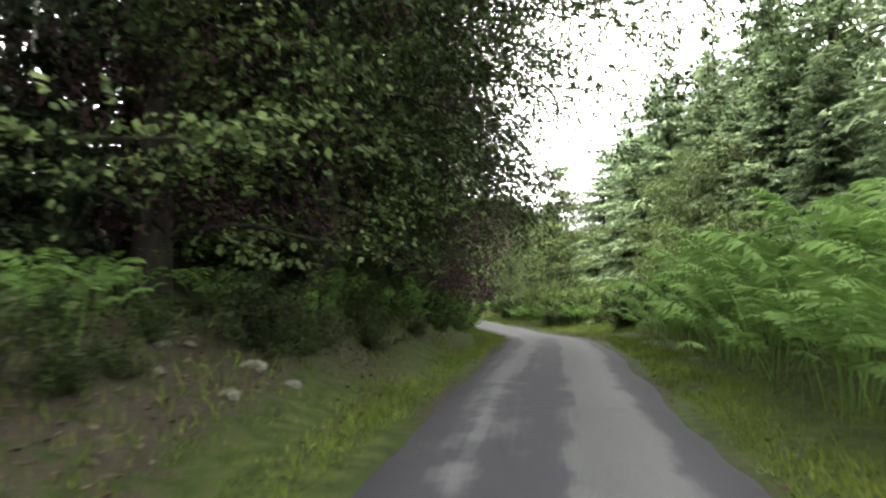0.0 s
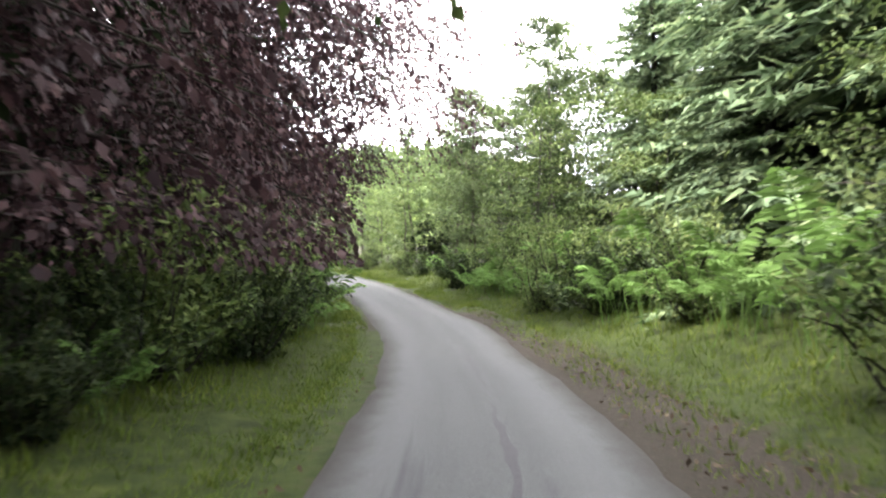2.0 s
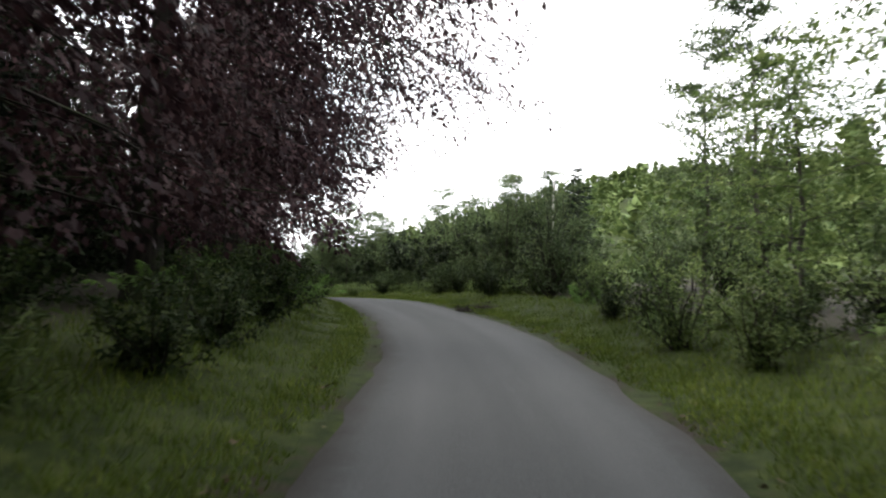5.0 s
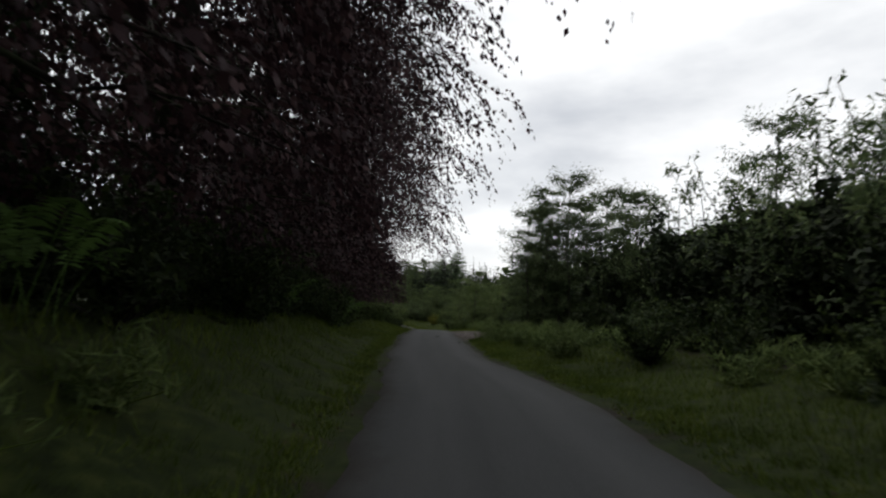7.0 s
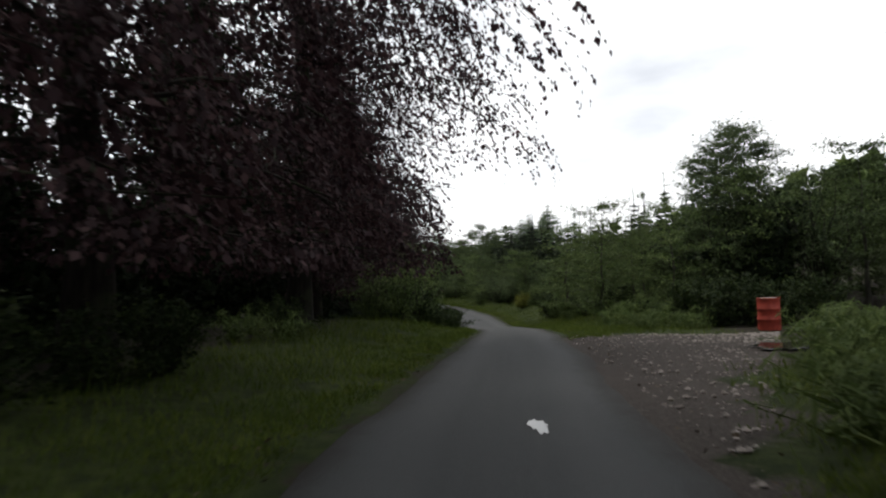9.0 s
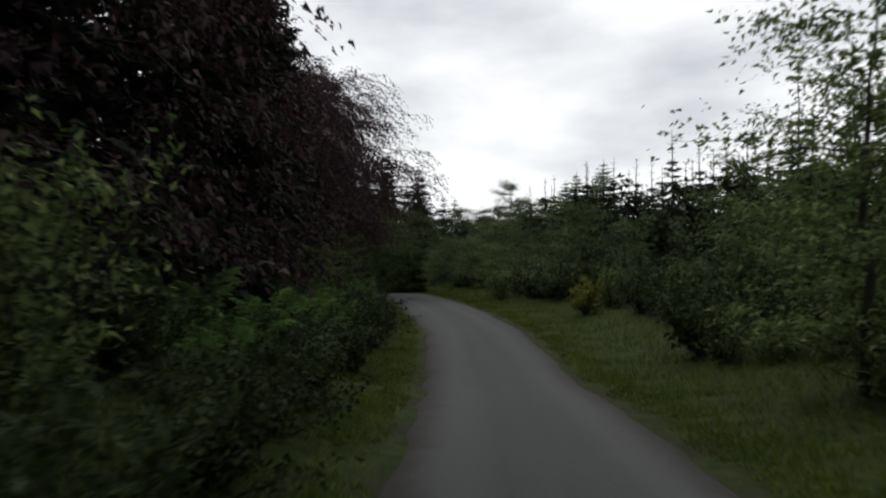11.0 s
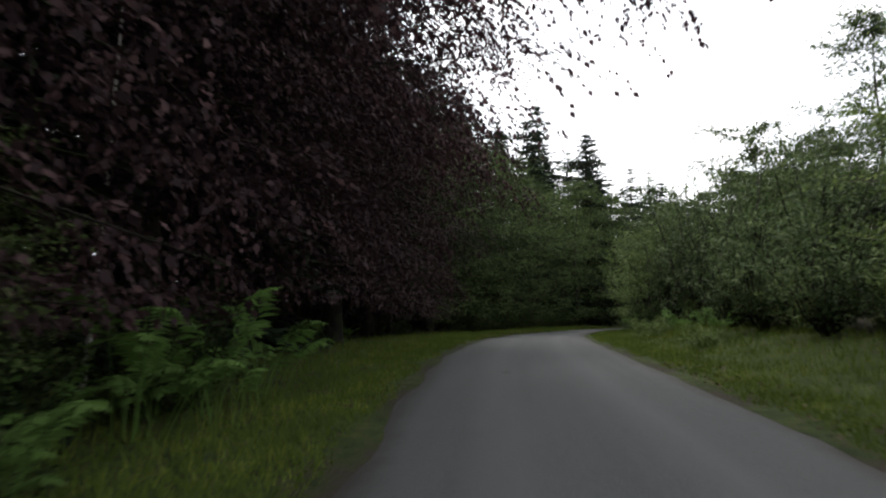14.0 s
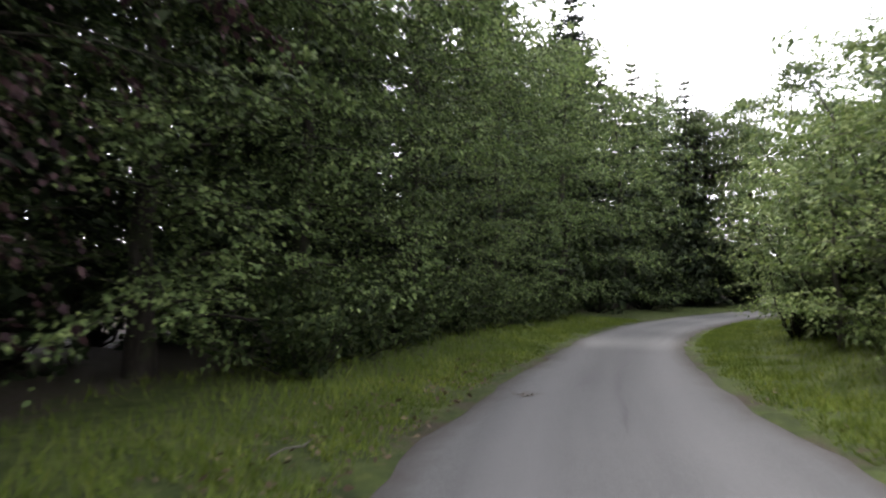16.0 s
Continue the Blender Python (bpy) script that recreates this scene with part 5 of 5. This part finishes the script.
puddle("puddle", 109.5, 5.4, 1.0, 1.6, 3, 0.03)
puddle("puddle", 110.8, 7.0, 0.8, 1.3, 4, 0.03)


def stone_mesh(name, seed, material):
    rng = np.random.default_rng(seed)
    bm = bmesh.new()
    bmesh.ops.create_icosphere(bm, subdivisions=2, radius=0.5)
    sx, sy, sz = rng.uniform(0.8, 1.2), rng.uniform(0.6, 1.0), rng.uniform(0.45, 0.7)
    off = rng.uniform(0, 50)
    for v in bm.verts:
        k = 1 + 0.35 * noise.noise(v.co * 2.2 + Vector((off, 0, 0)))
        v.co = Vector((v.co.x * sx, v.co.y * sy, v.co.z * sz)) * k
    me = bpy.data.meshes.new(name)
    bm.to_mesh(me)
    bm.free()
    me.materials.append(material)
    return me


STONES = [stone_mesh("stone", 80 + i, M_STONE) for i in range(4)]
for i in range(40):
    s, lat = PLACE.uniform(4.5, 20), PLACE.uniform(-4.4, -2.4)
    size = PLACE.uniform(0.10, 0.32)
    ob = tagged(new("stone", STONES[i % 4]), "mossy grey stone in the earth bank under the trees", "stone", "bank stones")
    ob.matrix_basis = Matrix.Translation(at(s, lat, -size * 0.04)) @ pose(0, 0, 0, PLACE.uniform(-20, 20), PLACE.uniform(-20, 20), PLACE.uniform(0, 360)) @ Matrix.Scale(size, 4)


def gravel():
    """Loose stones over the yard."""
    rng = np.random.default_rng(14)
    n = 1900
    lat = 1.6 + 5.4 * rng.random(n) ** 1.2
    s = rng.uniform(102.2 + 2.2 * (lat - 1.8), 113.8)
    v0 = np.array([(1, 0, 0), (-1, 0, 0), (0, 1, 0), (0, -1, 0), (0, 0, 1), (0, 0, -1)], float)
    f0 = np.array([(0, 2, 4), (2, 1, 4), (1, 3, 4), (3, 0, 4), (2, 0, 5), (1, 2, 5), (3, 1, 5), (0, 3, 5)])
    base = np.stack([np.interp(s, LS, LP[:, k]) for k in range(2)], 1)
    t = np.stack([np.interp(s, LS, LT[:, k]) for k in range(2)], 1)
    xy = np.stack([base[:, 0] + t[:, 1] * lat, base[:, 1] - t[:, 0] * lat], 1)
    z = height(xy)
    size = 0.010 + 0.046 * rng.random(n) ** 3
    v = v0[None] * size[:, None, None] * rng.uniform(0.55, 1.3, (n, 6, 3)) * (1, 1, 0.6) + np.column_stack([xy, z + size * 0.2])[:, None, :]
    f = f0[None] + (np.arange(n) * 6)[:, None, None]
    return tagged(new("gravel", mesh_of("gravel", v.reshape(-1, 3), f.reshape(-1, 3), M_GRAVEL)), "loose grey and brown gravel on a muddy pull-in", "gravel", kind="stuff")


gravel()


def litter():
    """Dead leaves on the bank, along the lane's edges and a few on the asphalt."""
    rng = np.random.default_rng(15)
    rows = []
    for s0, s1, sign, o0, o1, n in ((-6, 20, -1, 0.5, 3.6, 9000), (20, 42, 1, 0.0, 1.2, 700), (136, 170, 1, -0.05, 1.0, 900), (182, 192, -1, -0.1, 1.4, 700), (60, 72, 1, 0.0, 1.0, 250), (-6, 190, -1, -0.05, 0.6, 900), (-6, 190, 1, -0.05, 0.6, 700)):
        s = rng.uniform(s0, s1, n)
        rows.append(np.stack([s, table(RIGHT_EDGE if sign > 0 else LEFT_EDGE, s) + sign * rng.uniform(o0, o1, n)], 1))
    q = np.vstack(rows)
    base = np.stack([np.interp(q[:, 0], LS, LP[:, k]) for k in range(2)], 1)
    t = np.stack([np.interp(q[:, 0], LS, LT[:, k]) for k in range(2)], 1)
    xy = np.stack([base[:, 0] + t[:, 1] * q[:, 1], base[:, 1] - t[:, 0] * q[:, 1]], 1)
    z = np.maximum(height(xy), np.interp(q[:, 0], LS, LP[:, 2]) + 0.0) + rng.uniform(0.015, 0.05, len(q))
    d = rng.normal(0, 1, (len(q), 3)) * (1, 1, 0.25)
    v, f = leaves(np.column_stack([xy, z]), d, rng.uniform(0.04, 0.09, len(q)), 0.6, rng, 0.2)
    return tagged(new("leaf_litter", mesh_of("leaf_litter", v, f, M_LITTER)), "brown dead leaves lying along the lane and bank", "leaf litter", kind="stuff")


litter()


def brash(seed, size, twigs=26, squash=1.0, dead=90):
    """A heap of dead broken twigs."""
    rng = np.random.default_rng(seed)
    pieces = []
    for i in range(twigs):
        a = rng.uniform(0, 6.28)
        length = size * rng.uniform(0.4, 1.0)
        d = np.array([np.cos(a), np.sin(a), rng.uniform(-0.05, 0.45)])
        b = rng.normal(0, 0.25, 3) * (size, size * 0.6, 0) + (0, 0, 0.03)
        u = np.linspace(0, 1, 4)[:, None]
        pieces.append(tube(b + d * length * u + rng.normal(0, 0.03, (4, 3)), np.linspace(0.014, 0.004, 4), 4))
    v, f = joined(pieces)
    v[:, 2] = np.abs(v[:, 2]) * squash
    pts = v[rng.integers(0, len(v), dead)]
    lv, lf = leaves(pts, rng.normal(0, 1, (dead, 3)), 0.11 * min(1, squash + 0.1), 0.6, rng)
    top = empty("brash_heap", "small heap of dead dark twigs on the ground", "twigs", "brash heaps")
    tagged(part("twigs", mesh_of("twigs", v, f, M_TWIG), top), kind="stuff")
    tagged(part("withered_leaves", mesh_of("withered_leaves", lv, lf, M_TWIG), top), kind="stuff")
    return top


def lay(ob, s, lat, up=0.0, turn=0.0):
    p = at(s, lat)
    lane_z = float(np.interp(s, LS, LP[:, 2]))
    ob.matrix_basis = Matrix.Translation((p.x, p.y, max(p.z, lane_z + 0.02) + up)) @ pose(0, 0, 0, 0, 0, heading(s) + turn)
    return ob


lay(brash(91, 0.55, 34), 69.3, 3.15)
lay(brash(92, 0.32, 20), 68.4, 2.15)
lay(brash(93, 0.22, 6, 0.25, 8), 188.3, -0.35)
lay(brash(94, 0.13, 5, 0.2, 10), 168.2, 0.1)
lay(brash(95, 0.45, 8, 0.2, 14), 110.6, 5.0, turn=80)
lay(brash(96, 0.35, 7, 0.2, 12), 111.8, 4.2, turn=70)
lay(brash(97, 0.4, 8, 0.2, 14), 109.4, 4.4, turn=95)


def slim_stem(name, label, height_m, r, tilt, s, lat, turn=0.0):
    rng = np.random.default_rng(int(s))
    u = np.linspace(0, 1, 9)
    path = np.stack([0.04 * np.sin(u * 5), 0.03 * np.cos(u * 4), u * height_m - 0.1], 1)
    ob = tagged(new(name, mesh_of(name, *tube(path, r * (1.1 - 0.7 * u), 8, rng, 0.05), M_BIRCH, True)), label, "tree", "bare stems")
    ob.matrix_basis = Matrix.Translation(at(s, lat)) @ pose(0, 0, 0, 0, 0, heading(s) + turn) @ pose(0, 0, 0, 0, tilt, 0)
    return ob


slim_stem("birch_stem", "thin pale birch stem at the wood's edge", 2.6, 0.028, 3, 177.5, -6.4)
slim_stem("birch_stem", "tall slender birch stem leaning in the dark wood", 7.0, 0.038, 6, 165.9, -5.9)
slim_stem("birch_stem", "slender white birch stem among the scrub", 5.2, 0.07, 2, 74.0, 8.2)
slim_stem("birch_stem", "thin pale birch stem in the dark wood", 6.0, 0.045, 1, 7.5, -7.4)
fallen = new("fallen_stick", mesh_of("fallen_stick", *tube([(0, 0, 0.02), (0.15, 0.02, 0.04), (0.3, -0.01, 0.03), (0.42, 0.02, 0.05)], (0.008, 0.009, 0.007, 0.004), 6), M_SMOOTHBARK, True))
tagged(lay(fallen, 185.2, -2.0, 0.02, 60), "bleached broken stick lying on the grass", "stick")
